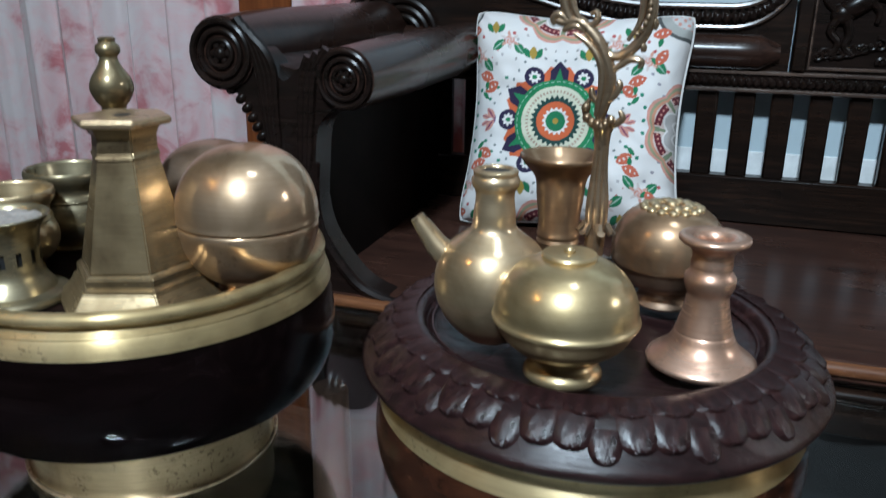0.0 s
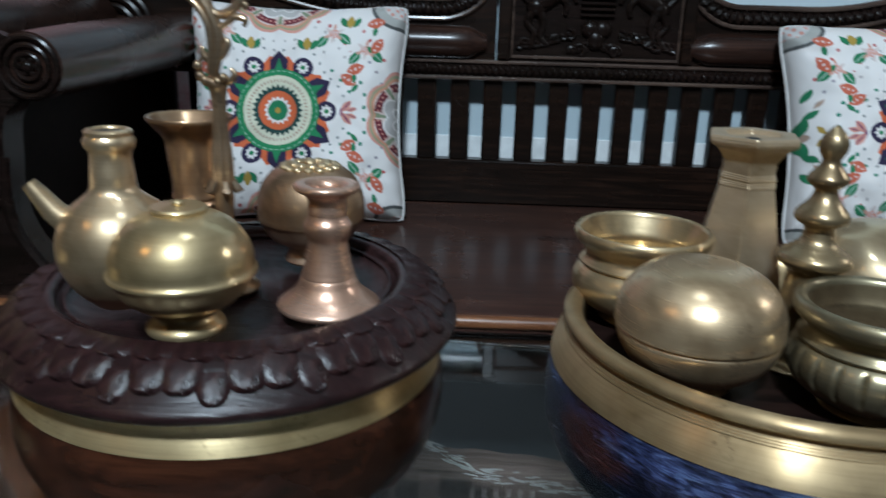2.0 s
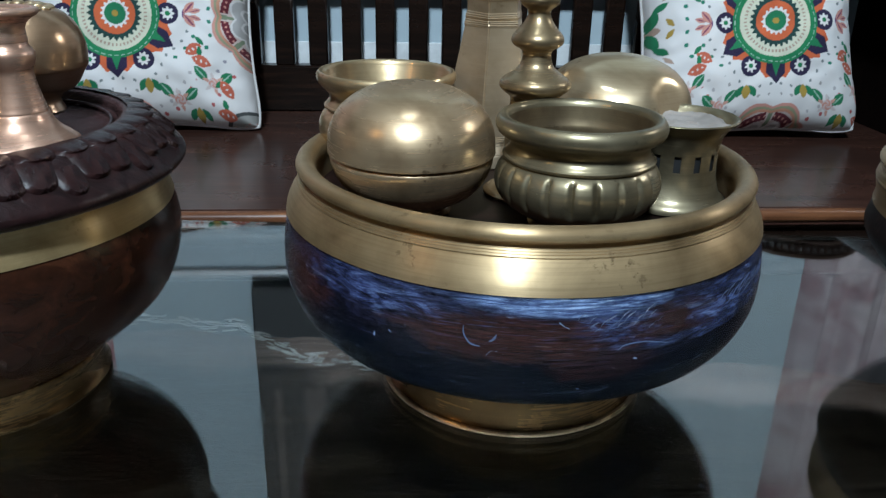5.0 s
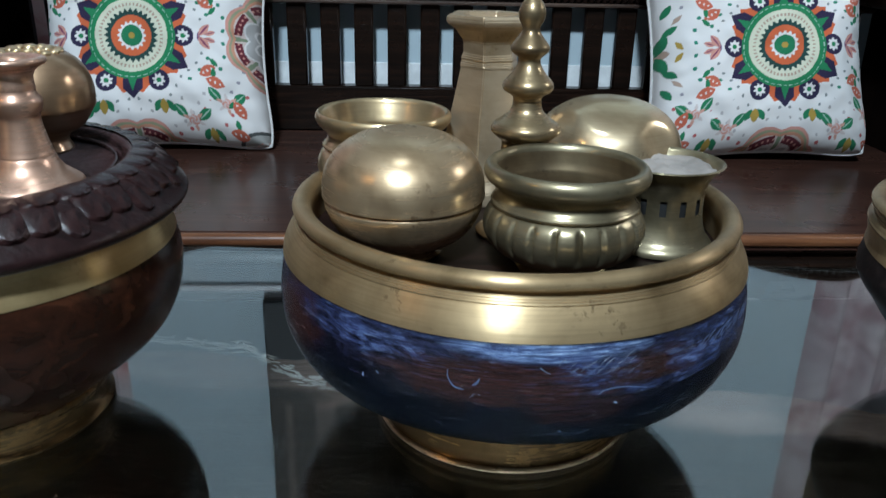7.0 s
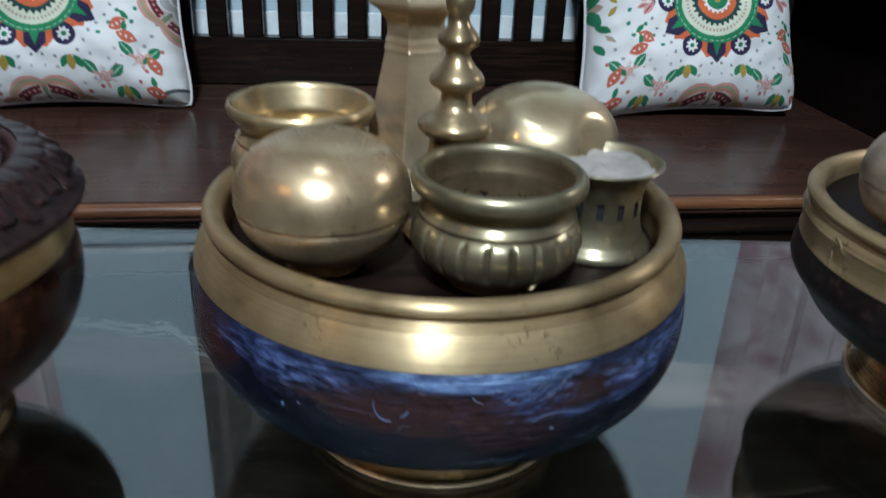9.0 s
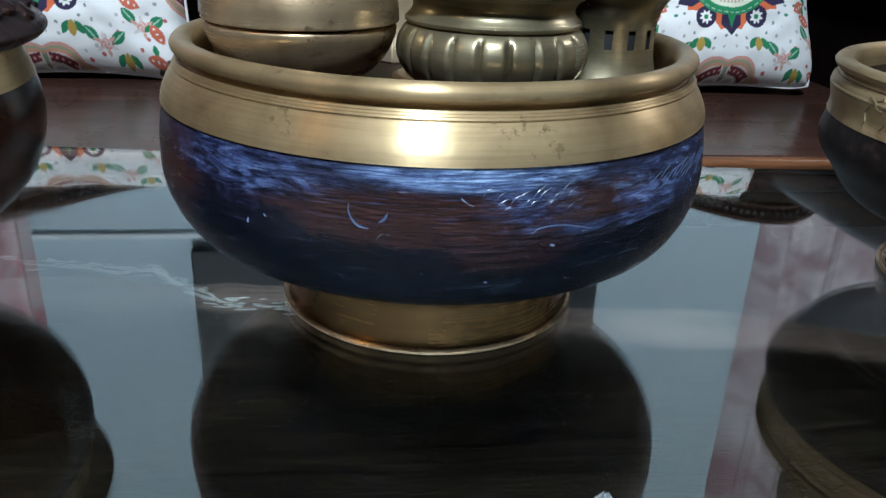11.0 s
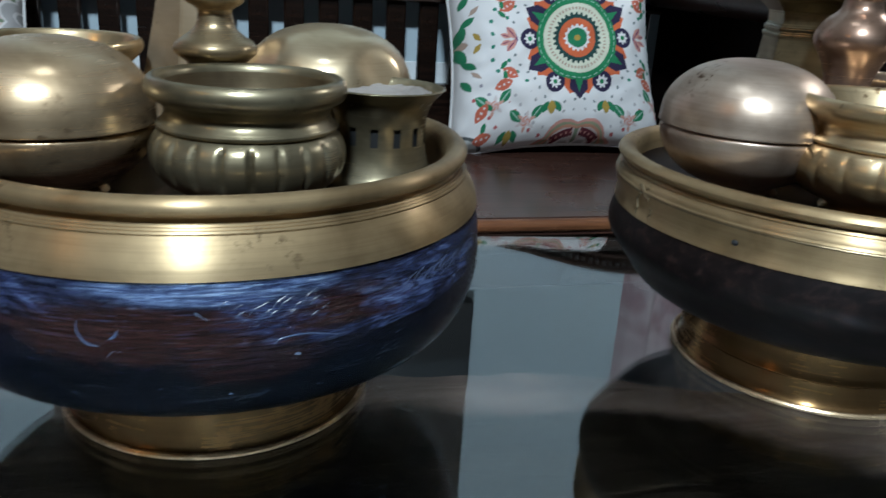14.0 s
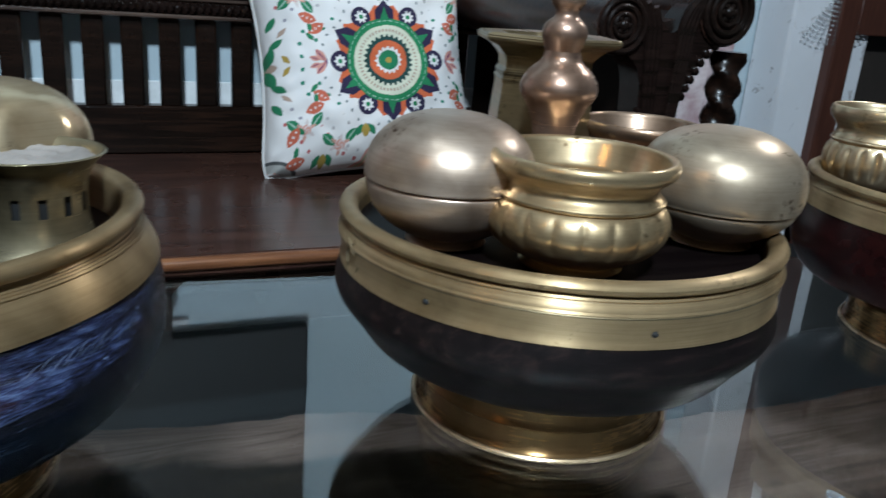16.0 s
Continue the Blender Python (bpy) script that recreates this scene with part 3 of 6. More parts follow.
def slab_edge(x):
    """Back edge of the rough wooden shelf under the glass."""
    base = 0.885 - 0.17 * max(0.0, x - 0.05) - 0.055 * max(0.0, min(1.0, (x - 0.7) / 0.35)) + 0.14 * max(0.0, x - 1.05)
    return base + 0.012 * noise.noise((x * 5, 0, 2)) + 0.006 * noise.noise((x * 22, 1, 2)) + 0.003 * noise.noise((x * 70, 1, 2))


def glass_table():
    t = thing("coffee_table", (0.3, 0.43, 0), "glass-topped coffee table over a rough slab of polished root wood", "table")
    x0, x1, y0, y1 = TX0 - 0.3, TX1 - 0.3, TY0 - 0.43, TY1 - 0.43
    skew = pose(0, 0, 0, 0, 0, -5.2)
    top = part("glass_top", moved(box(x0, x1, y0, y1, TABLE_Z - 0.010, TABLE_Z, 0.0015), skew), GLASS, t, "clear greenish plate glass top")
    top.visible_shadow = False
    bm = bmesh.new()
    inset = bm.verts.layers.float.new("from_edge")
    n, m = 220, 46
    top = []
    for i in range(n + 1):
        x = -0.85 + 2.3 * i / n
        col = []
        for j in range(m + 1):
            front = 0.13 - 0.08 * (x - 0.3)
            y = front + (slab_edge(x) - front) * j / m
            near = j / m
            z = 0.30 + 0.004 * noise.noise((x * 4, y * 9, 0)) + 0.010 * max(0.0, noise.noise((x * 9, y * 22, 4))) * near ** 2 - 0.012 * max(0.0, near - 0.93) / 0.07
            col.append(bm.verts.new((x - 0.3, y - 0.43, z)))
            # Right end counts as nearer the edge, so its lit tone is painted too.
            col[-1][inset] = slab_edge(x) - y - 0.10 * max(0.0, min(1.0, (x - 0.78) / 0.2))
        top.append(col)
    for a, b in zip(top, top[1:]):
        for j in range(m):
            bm.faces.new((a[j], b[j], b[j + 1], a[j + 1]))
    rim = [c[0] for c in top] + top[-1][1:] + [c[-1] for c in top[-2::-1]] + top[0][-2:0:-1]
    low = [bm.verts.new((v.co.x * 0.985, v.co.y * 0.96, 0.245)) for v in rim]
    for k in range(len(rim)):
        q = (k + 1) % len(rim)
        bm.faces.new((rim[k], rim[q], low[q], low[k]))
    bm.faces.new(low)
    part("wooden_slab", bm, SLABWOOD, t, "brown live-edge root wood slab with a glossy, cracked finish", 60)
    rnd = random.Random(21)
    crack = [(-0.16, 0.915), (-0.062, 0.904), (0.0, 0.884), (0.042, 0.882), (0.08, 0.845), (0.125, 0.795), (0.20, 0.785), (0.27, 0.765)]
    for (ax, ay), (cx, cy) in zip(crack, crack[1:]):
        bm = bmesh.new()
        # Pale flakes stand in for glints along the slab's uneven edge.
        way = math.degrees(math.atan2(cy - ay, cx - ax))
        for q in range(26):
            f = rnd.random()
            long = rnd.uniform(0.003, 0.014)
            start = len(bm.verts)
            blob(bm, (0, 0, 0), (long, long * rnd.uniform(0.05, 0.13), 0.0011), 0, 1)
            moved(bm, pose(ax + (cx - ax) * f - 0.3, ay + (cy - ay) * f + rnd.gauss(0, 0.008) - 0.43, 0.3035, 0, 0, 0.6 * way + rnd.gauss(0, 9)), start)
        part("lacquer_glint", bm, LACQUERGLINT, t, "pale glossy flakes for glints on cracked lacquer")
    part("glass_peg", moved(lathe([(0, 0.29), (0.021, 0.29), (0.021, 0.29), (0.020, 0.38), (0.019, 0.464), (0.019, 0.464), (0.017, 0.4695), (0.017, 0.4695), (0, 0.4695)], 24), Matrix.Translation((-0.625, 0.222, 0))), PEGWOOD, t, "brown wooden peg under the glass")
    for ax in (x0 + 0.20, x1 - 0.20):
        for ay in (y0 + 0.10, y1 - 0.10):
            sx, sy, _ = skew @ Vector((ax, ay, 0))
            part("glass_support", moved(lathe([(0, 0.29), (0.03, 0.29), (0.03, 0.30), (0.018, 0.34), (0.018, 0.42), (0.026, TABLE_Z - 0.0105), (0, TABLE_Z - 0.0105)], 20), Matrix.Translation((sx, sy, 0))), DARKWOOD, t)
            part("leg", moved(lathe([(0, 0), (0.05, 0), (0.042, 0.06), (0.036, 0.14), (0.048, 0.246), (0, 0.246)], 18, wobble=0.06), Matrix.Translation((sx, sy, 0))), DARKWOOD, t)


glass_table()

# ---- carved bench ----
BENCH_L, BENCH_R = -0.62, 1.31
BACK_Y = 1.77


def crest(u):
    """Height of the back's outline at u metres from the middle."""
    u = abs(u)
    if u < 0.19:
        return 1.0 + 0.05 * math.cos(u / 0.19 * math.pi / 2)
    if u < 0.45:
        return 0.828 + 0.12 * (1 - math.sqrt(max(0.0, 1 - min(1.0, max(0.0, (0.315 - u) / 0.12)) ** 2)))
    if u < 0.98:
        t = (u - 0.45) / 0.53
        return 0.828 + 0.100 * (1 - math.cos(math.pi * t)) / 2
    t = min(1.0, (u - 0.98) / 0.18)
    return 0.928 - 0.15 * t ** 2.0


FAN_U, FAN_Z = 1.01, 0.755


def bench():
    b = thing("carved_bench", (MID_X, 1.4, 0), "dark polished rosewood bench with carved back and rolled arms", "bench")
    half = (BENCH_R - BENCH_L) / 2
    o = -1.4
    part("seat", box(-half - 0.05, half + 0.05, 1.085 + o, 1.76 + o, SEAT_Z - 0.034, SEAT_Z, 0.008), SEATWOOD, b, "wide polished seat plank with an orange-brown front edge")
    part("seat_edge", tube([(x, 1.087 + o, SEAT_Z - 0.011) for x in np.linspace(-half - 0.05, half + 0.05, 24)], 0.0105, 10), EDGEWOOD, b, "orange-brown front edge with its highlight in the colour")
    part("front_rail", box(-half - 0.05, half + 0.05, 1.105 + o, 1.145 + o, SEAT_Z - 0.13, SEAT_Z - 0.035, 0.006), DARKWOOD, b)
    part("front_moulding", tube([(x, 1.10 + o, SEAT_Z - 0.055) for x in np.linspace(-half - 0.05, half + 0.05, 30)], 0.012, 10), DARKWOOD, b)
    for x in (-half, half):
        for y in (1.13, 1.70):
            leg = lathe([(0, 0), (0.03, 0), (0.036, 0.03), (0.024, 0.08), (0.036, 0.16), (0.04, 0.22), (0.04, 0.259), (0, 0.259)], 20)
            part("leg", moved(leg, Matrix.Translation((x, y + o, 0))), DARKWOOD, b)
    part("lower_back_rail", box(-half - 0.05, half + 0.05, BACK_Y - 0.018 + o, BACK_Y + 0.02 + o, SEAT_Z - 0.0005, 0.49, 0.004), DARKWOOD, b)
    # Added board, not a known part: keeps the gap under the seat dark.
    part("under_seat_backing", box(-half - 0.03, half + 0.03, BACK_Y - 0.012 + o, BACK_Y + 0.012 + o, 0.05, SEAT_Z - 0.036, 0.003), DARKWOOD, b)
    slat = finish(box(-0.0205, 0.0205, -0.012, 0.012, 0.488, 0.672, 0.004), "slat", DARKWOOD)
    for k in range(-9, 20):
        x = -0.037 - 0.0205 + 0.0722 * k
        if BENCH_L < x < BENCH_R:
            ob = new("slat", slat)
            ob.parent = b
            ob.location = (x - MID_X, BACK_Y + o, 0)
    part("upper_back_rail", box(-half - 0.05, half + 0.05, BACK_Y - 0.022 + o, BACK_Y + 0.022 + o, 0.664, 0.705, 0.004), DARKWOOD, b)
    for z in (0.670, 0.705):
        part("bead", tube([(x, BACK_Y - 0.024 + o, z) for x in np.linspace(-half - 0.04, half + 0.04, 12)], 0.0048, 8), WORNLITWOOD, b, "bead made paler by wear and by caught light in its colour")
    part("rope_moulding", tube([(x, BACK_Y - 0.022 + o, 0.6875) for x in np.linspace(-half - 0.04, half + 0.04, 900)], 0.0105, 10, twist=(70, 0.26, 2)), CARVED, b)
    # crest boards either side of the middle panel
    for s in (-1, 1):
        us = np.concatenate([np.linspace(0.196, 0.32, 26), np.linspace(0.335, 1.18, 50)])
        top = [(s * u, crest(u)) for u in us]
        outline = [(s * 0.196, 0.705)] + top + [(s * 1.18, 0.705)]
        part("crest_board", extrude_outline(outline if s > 0 else outline[::-1], BACK_Y - 0.02 + o, BACK_Y + 0.02 + o), DARKWOOD, b)
        part("rolled_panel", tube([(s * u, BACK_Y - 0.022 + o, 0.745) for u in np.linspace(0.215, 1.1, 24)], lambda q: 0.034 * min(1.0, 14 * q + 0.5, 8 * (1 - q) + 0.4), 18), BOARDWOOD, b, "smooth brown rolled board")
        for off, r in ((0.004, 0.0065), (-0.036, 0.0055)):
            part("crest_bead", tube([(x, BACK_Y - 0.026 + o, z + off) for x, z in top], r, 8), WORNLITWOOD, b, "bead made paler by wear and by caught light in its colour")
        fine = [(s * u, BACK_Y - 0.024 + o, crest(u) - 0.016) for u in np.concatenate([np.linspace(0.21, 0.32, 70), np.linspace(0.322, 1.17, 420)])]
        part("crest_rope", tube(fine, 0.0125, 10, twist=(26, 0.26, 2)), CARVED, b)
    # fans of flutes where the crest curls down to the arms
    for s in (-1, 1):
        for k, r in enumerate((0.042, 0.060, 0.078)):
            part("fan_flute", tube([(s * (FAN_U + r * math.cos(a)), BACK_Y - 0.030 + o, FAN_Z + r * math.sin(a)) for a in np.linspace(0.7, 2.95, 22)], 0.0085, 8), CARVED, b)
    # carved middle panel between two plain uprights
    c = 0.015
    us = np.linspace(-0.205, 0.205, 30)
    outline = [(c - 0.205, 0.705)] + [(c + u, 1.0 + 0.05 * math.cos(u / 0.205 * math.pi / 2)) for u in us] + [(c + 0.205, 0.705)]
    part("carved_panel", extrude_outline(outline, BACK_Y - 0.024 + o, BACK_Y + 0.022 + o), CARVED, b)
    for s in (-1, 1):
        part("upright", box(min(c + s * 0.180, c + s * 0.207), max(c + s * 0.180, c + s * 0.207), BACK_Y - 0.036 + o, BACK_Y - 0.022 + o, 0.712, 1.0, 0.003), DARKWOOD, b)
    part("panel_border", tube([(c + x, BACK_Y - 0.026 + o, z) for x, z in ((-0.176, 0.718), (0.176, 0.718), (0.176, 0.975), (-0.176, 0.975))], 0.005, 8, closed=True), WORNLITWOOD, b)
    rnd = random.Random(5)
    y = BACK_Y - 0.026 + o

    def relief(bm):
        part("relief", bm, CARVED, b)

    def limb(bm, s, thick, points):
        tube(smooth_line([(c + s * px, y - 0.003, pz) for px, pz in points], 4), lambda q: thick * (1.15 - 0.5 * q), 8, bm)

    for s in (-1, 1):
        # a rearing beast on each half
        beast = blob(bmesh.new(), (c + s * 0.108, y, 0.838), (0.045, 0.017, 0.022), s * 32)
        blob(beast, (c + s * 0.128, y, 0.822), (0.024, 0.016, 0.022), s * 10)
        blob(beast, (c + s * 0.072, y - 0.003, 0.884), (0.014, 0.012, 0.021), s * -24)
        blob(beast, (c + s * 0.056, y - 0.005, 0.904), (0.018, 0.010, 0.010), s * -18)
        limb(beast, s, 0.0085, [(0.135, 0.815), (0.146, 0.790), (0.130, 0.768), (0.140, 0.745)])
        limb(beast, s, 0.0085, [(0.120, 0.812), (0.112, 0.786), (0.118, 0.762), (0.104, 0.748)])
        limb(beast, s, 0.0075, [(0.080, 0.858), (0.054, 0.850), (0.046, 0.832)])
        limb(beast, s, 0.0075, [(0.085, 0.848), (0.066, 0.828), (0.068, 0.806)])
        limb(beast, s, 0.0055, [(0.145, 0.830), (0.162, 0.850), (0.158, 0.882), (0.145, 0.892)])
        relief(beast)
        for k in range(5):
            mane = bmesh.new()
            limb(mane, s, 0.0042, [(0.082 + 0.004 * k, 0.905 - 0.010 * k), (0.096 + 0.004 * k, 0.912 - 0.010 * k), (0.104 + 0.003 * k, 0.904 - 0.010 * k)])
            relief(mane)
        # vines with curled ends and buds
        for q in range(26):
            px = 0.020 + 0.150 * ((q * 0.618) % 1.0)
            pz = 0.734 + 0.034 * ((q * 0.382 + 0.2) % 1.0) if q < 13 else 0.905 + 0.060 * ((q * 0.382) % 1.0)
            r, spin = rnd.uniform(0.008, 0.015), rnd.choice((-1, 1))
            vine = tube([(c + s * px + r * (1 - 0.75 * t) * math.cos(spin * 7 * t + q), y - 0.002, pz + r * (1 - 0.75 * t) * math.sin(spin * 7 * t + q)) for t in np.linspace(0, 1, 14)], lambda w: 0.0048 - 0.0022 * w, 6)
            blob(vine, (c + s * px, y - 0.004, pz), (0.0042, 0.0042, 0.0042), 0, 1)
            relief(vine)
    # urn on a heart, with a ribbed neck and a cap
    heart = bmesh.new()
    for s in (-1, 1):
        blob(heart, (c + s * 0.013, y, 0.780), (0.021, 0.014, 0.020), s * 20)
    blob(heart, (c, y, 0.758), (0.020, 0.013, 0.024))
    relief(heart)
    for q in range(4):
        relief(box(c - 0.036, c + 0.036, y - 0.009, y + 0.01, 0.804 + 0.012 * q, 0.811 + 0.012 * q, 0.002))
    relief(blob(bmesh.new(), (c, y, 0.872), (0.044, 0.015, 0.022)))
    relief(blob(bmesh.new(), (c, y, 0.905), (0.026, 0.014, 0.016)))
    for s in (-1, 1):
        arm(b, s, o)
    return b


def scroll_face(bm, x, y, z, r):
    """The carved end of a roll: rings and a rosette."""
    rings = [(r * 0.86, r * 0.10), (r * 0.62, r * 0.09), (r * 0.36, r * 0.08)]
    for rr, w in rings:
        tube([(x + rr * math.cos(a), y, z + rr * math.sin(a)) for a in np.linspace(0, 2 * math.pi, 28, endpoint=False)], w, 8, bm, closed=True)
    blob(bm, (x, y, z), (r * 0.2, r * 0.16, r * 0.2))
    for k in range(6):
        a = k * math.pi / 3
        blob(bm, (x + r * 0.22 * math.cos(a), y, z + r * 0.22 * math.sin(a)), (r * 0.10, r * 0.08, r * 0.10), 0, 1)
    return bm


def arm(b, s, o):
    """A rolled arm: two parallel rolls over a carved Y-shaped front and a plain dark side. s: -1 or 1 for the end."""
    y0, y1 = 1.09 + o, 1.75 + o
    inner, outer = (s * 0.856, 0.730, 0.047), (s * 1.062, 0.760, 0.056)
    for x, z, r in (inner, outer):
        # Lighter brown than the frame: the rolls' sheen is put into the colour.
        roll = part("arm_roll", tube([(x, y0 + (y1 - y0) * q, z + 0.008 * q) for q in np.linspace(0, 1, 8)], lambda q: r * (1 + 0.10 * min(1.0, 4 * q)), 28), BOARDWOOD, b, "polished arm roll with brown sheen in its colour")
        part("scroll", scroll_face(bmesh.new(), x, y0 - 0.003, z, r), CARVED, roll, "carved spiral rosette end")
    xs = np.linspace(0.845, 1.065, 16)
    top = [(s * x, 0.770 - 0.045 * math.sin(math.pi * q / 15) ** 1.3 + 0.025 * q / 15) for q, x in enumerate(xs)]
    pts = top + [(x, z - 0.05) for x, z in top[::-1]]
    part("arm_saddle", extrude_outline(pts if s > 0 else pts[::-1], y0 + 0.03, y1), DARKWOOD, b)
    out = [(0.845, 0.692), (0.872, 0.686), (0.897, 0.668), (0.908, 0.64), (0.912, 0.59), (0.915, 0.54), (0.904, 0.49), (0.872, 0.44), (0.835, 0.405), (0.775, 0.385), (0.70, 0.378), (0.70, 0.30), (1.01, 0.30),
           (1.015, 0.42), (1.0, 0.50), (0.993, 0.56), (0.998, 0.62), (1.012, 0.66), (1.035, 0.695), (1.06, 0.71), (1.06, 0.765), (1.01, 0.772), (0.985, 0.752), (0.962, 0.722), (0.935, 0.742), (0.90, 0.768), (0.86, 0.765)]
    fine = []
    for k in range(len(out)):
        p, q, r, w = (out[(k + d) % len(out)] for d in (-1, 0, 1, 2))
        for t in (0.0, 0.33, 0.66):
            fine.append(tuple(0.5 * (2 * q[d] + (r[d] - p[d]) * t + (2 * p[d] - 5 * q[d] + 4 * r[d] - w[d]) * t * t + (3 * q[d] - p[d] - 3 * r[d] + w[d]) * t ** 3) for d in (0, 1)))
    pts = [(s * x, z) for x, z in fine]
    part("arm_front", extrude_outline(pts if s < 0 else pts[::-1], y0 + 0.006, y0 + 0.06), CARVED, b, "carved Y-shaped arm front")
    part("arm_side", box(min(s * 0.925, s * 0.965), max(s * 0.925, s * 0.965), y0 + 0.05, y1, 0.30, 0.735), ARMSHADE, b, "matt inner side board with its shade in the colour")
    yf = y0 + 0.004
    for k in range(4):
        f = k / 3
        line = [(s * x, yf, z) for x, z in ((1.035 - 0.028 * f, 0.812 - 0.03 * f), (1.012 - 0.025 * f, 0.775 - 0.015 * f), (1.000 - 0.024 * f, 0.73), (0.995 - 0.020 * f, 0.68), (0.988 - 0.016 * f, 0.61), (0.982 - 0.012 * f, 0.53))]
        part("flute", tube(smooth_line(line), lambda q: 0.0088 - 0.005 * q, 8), CARVED, b)
    for k in range(3):
        f = k / 2
        line = [(s * x, yf, z) for x, z in ((0.885 + 0.030 * f, 0.772 - 0.012 * f), (0.908 + 0.018 * f, 0.735), (0.914 + 0.018 * f, 0.69), (0.920 + 0.016 * f, 0.62), (0.928 + 0.012 * f, 0.53))]
        part("flute", tube(smooth_line(line), lambda q: 0.0085 - 0.004 * q, 8), CARVED, b)
    for k in range(7):
        t = k / 6
        part("leaf_tip", blob(bmesh.new(), (s * (1.052 - 0.056 * t ** 0.7), yf + 0.004, 0.706 - 0.085 * t), (0.011, 0.010, 0.008), s * 40), CARVED, b)
    part("lower_sweep", tube(smooth_line([(s * x, yf, z) for x, z in ((0.912, 0.60), (0.915, 0.54), (0.904, 0.488), (0.872, 0.438), (0.835, 0.402), (0.775, 0.383), (0.70, 0.378))]), 0.009, 8), CARVED, b)


def smooth_line(points, k=5):
    pts, out = [Vector(p) for p in points], []
    for i in range(len(pts) - 1):
        p, q, r, w = pts[max(0, i - 1)], pts[i], pts[i + 1], pts[min(len(pts) - 1, i + 2)]
        for j in range(k):
            t = j / k
            out.append(0.5 * (2 * q + (r - p) * t + (2 * p - 5 * q + 4 * r - w) * t * t + (3 * q - p - 3 * r + w) * t ** 3))
    return out + [pts[-1]]


bench()
stand = thing("twisted_stand", (1.472, 1.13, 0), "black twisted wooden post of a small stand beside the bench arm", "stand")
part("post", tube([(0, 0, z) for z in np.linspace(0.02, 0.695, 190)], 0.027, 16, twist=(6.5, 0.20, 2)), DARKWOOD, stand)
part("foot", lathe([(0, 0), (0.09, 0), (0.085, 0.015), (0.04, 0.022), (0, 0.022)], 28), DARKWOOD, stand)


# ---- cushions ----
def oval(u, v, cu, cv, long, wide, turn):
    """How far (u, v) lies inside an oval leaf: under 1 is inside. Its ends are pointed."""
    x, y = u - cu, v - cv
    x, y = x * math.cos(turn) + y * math.sin(turn), -x * math.sin(turn) + y * math.cos(turn)
    return abs(y) / (wide * max(1e-6, 1 - (x / long) ** 2)) if abs(x) < long else 9.0


WHITE, GREEN, NAVY, ORANGE, CREAM_INK = (0.72, 0.69, 0.675), (0.012, 0.19, 0.075), (0.022, 0.016, 0.050), (0.58, 0.12, 0.045), (0.60, 0.60, 0.47)
RED, LEAF, OLIVE, PLUM, PINK, TAN = (0.52, 0.12, 0.07), (0.012, 0.17, 0.075), (0.38, 0.25, 0.05), (0.14, 0.018, 0.030), (0.60, 0.28, 0.23), (0.40, 0.28, 0.22)


def mandala(u, v):
    d, a = math.hypot(u, v), math.atan2(v, u)
    for edge, wave, count, ink in ((0.028, 0, 1, OLIVE), (0.092, 0, 1, LEAF), (0.118, 0.010, 16, WHITE), (0.180, 0, 1, ORANGE), (0.225, 0.014, 28, (0.012, 0.05, 0.045)), (0.262, 0, 1, CREAM_INK)):
        if d < edge + wave * math.cos(count * a):
            return ink
    if d < 0.288:
        return TAN if math.cos(52 * a) > 0 else CREAM_INK
    if d < 0.325:
        return CREAM_INK
    if 0.366 < d < 0.374 and math.cos(40 * a) > -0.4:
        return (0.30, 0.45, 0.36)
    if d < 0.392:
        return GREEN
    if d > 0.60:
        return None
    sector = math.radians(60)
    near = (a + sector / 2) % sector - sector / 2
    x, y = d * math.cos(near) - 0.462, d * math.sin(near)
    r, b = math.hypot(x, y), math.atan2(y, x)
    if r < 0.022:
        return GREEN
    if r < 0.050 + 0.010 * math.cos(8 * b):
        return WHITE
    if r < 0.094:
        return NAVY
    far = a % sector - sector / 2
    x, y = d * math.cos(far), abs(d * math.sin(far))
    if x < 0.565 and y < 0.95 * (0.565 - x) and y < 0.088 - 0.35 * max(0.0, x - 0.48):
        if y < 0.035 * (0.50 - x) / 0.10:
            return GREEN
        return NAVY
    outer = 0.462 + 0.060 * (1 - abs(math.sin(9 * a))) ** 0.8 + 0.022 * max(0.0, math.cos(6 * a + math.pi)) ** 3
    if d < outer:
        return ORANGE
    return None


def half_mandala(u, v):
    """A grey lotus in a ring of plum lenses with thin peach scallops; (u, v) from its middle."""
    d, a = math.hypot(u, v), math.atan2(v, u)
    if d > 0.46:
        return None
    lobes = abs(math.sin(4 * a))
    for edge, tall, ink in ((0.07, 0.02, (0.55, 0.53, 0.52)), (0.13, 0.05, (0.36, 0.35, 0.34)), (0.15, 0.05, WHITE), (0.22, 0.055, (0.46, 0.44, 0.43)), (0.24, 0.055, WHITE)):
        if d < edge + tall * lobes:
            return ink if d > 0.02 or edge > 0.1 else OLIVE
    if d < 0.345 + 0.03 * lobes:
        inner = abs(d - 0.325) / 0.036
        if lobes > 0.40 and inner < 0.9:
            return PINK if inner < 0.25 and math.cos(48 * a) > 0.3 else PLUM
        return (0.20, 0.25, 0.16) if lobes < 0.22 else (0.62, 0.50, 0.46)
    if d < 0.365 + 0.035 * lobes:
        return (0.56, 0.26, 0.17)
    if d < 0.380 + 0.045 * lobes:
        return (0.30, 0.31, 0.19)
    if d < 0.400 + 0.055 * lobes:
        return PINK
    return None


BUDS = ((0.72, 0.40, 0.35), (0.90, 0.62, 1.1), (0.66, 0.30, -0.5), (0.86, 0.84, 0.2))
SPRAYS = ((0.49, 0.74), (0.80, 0.58))
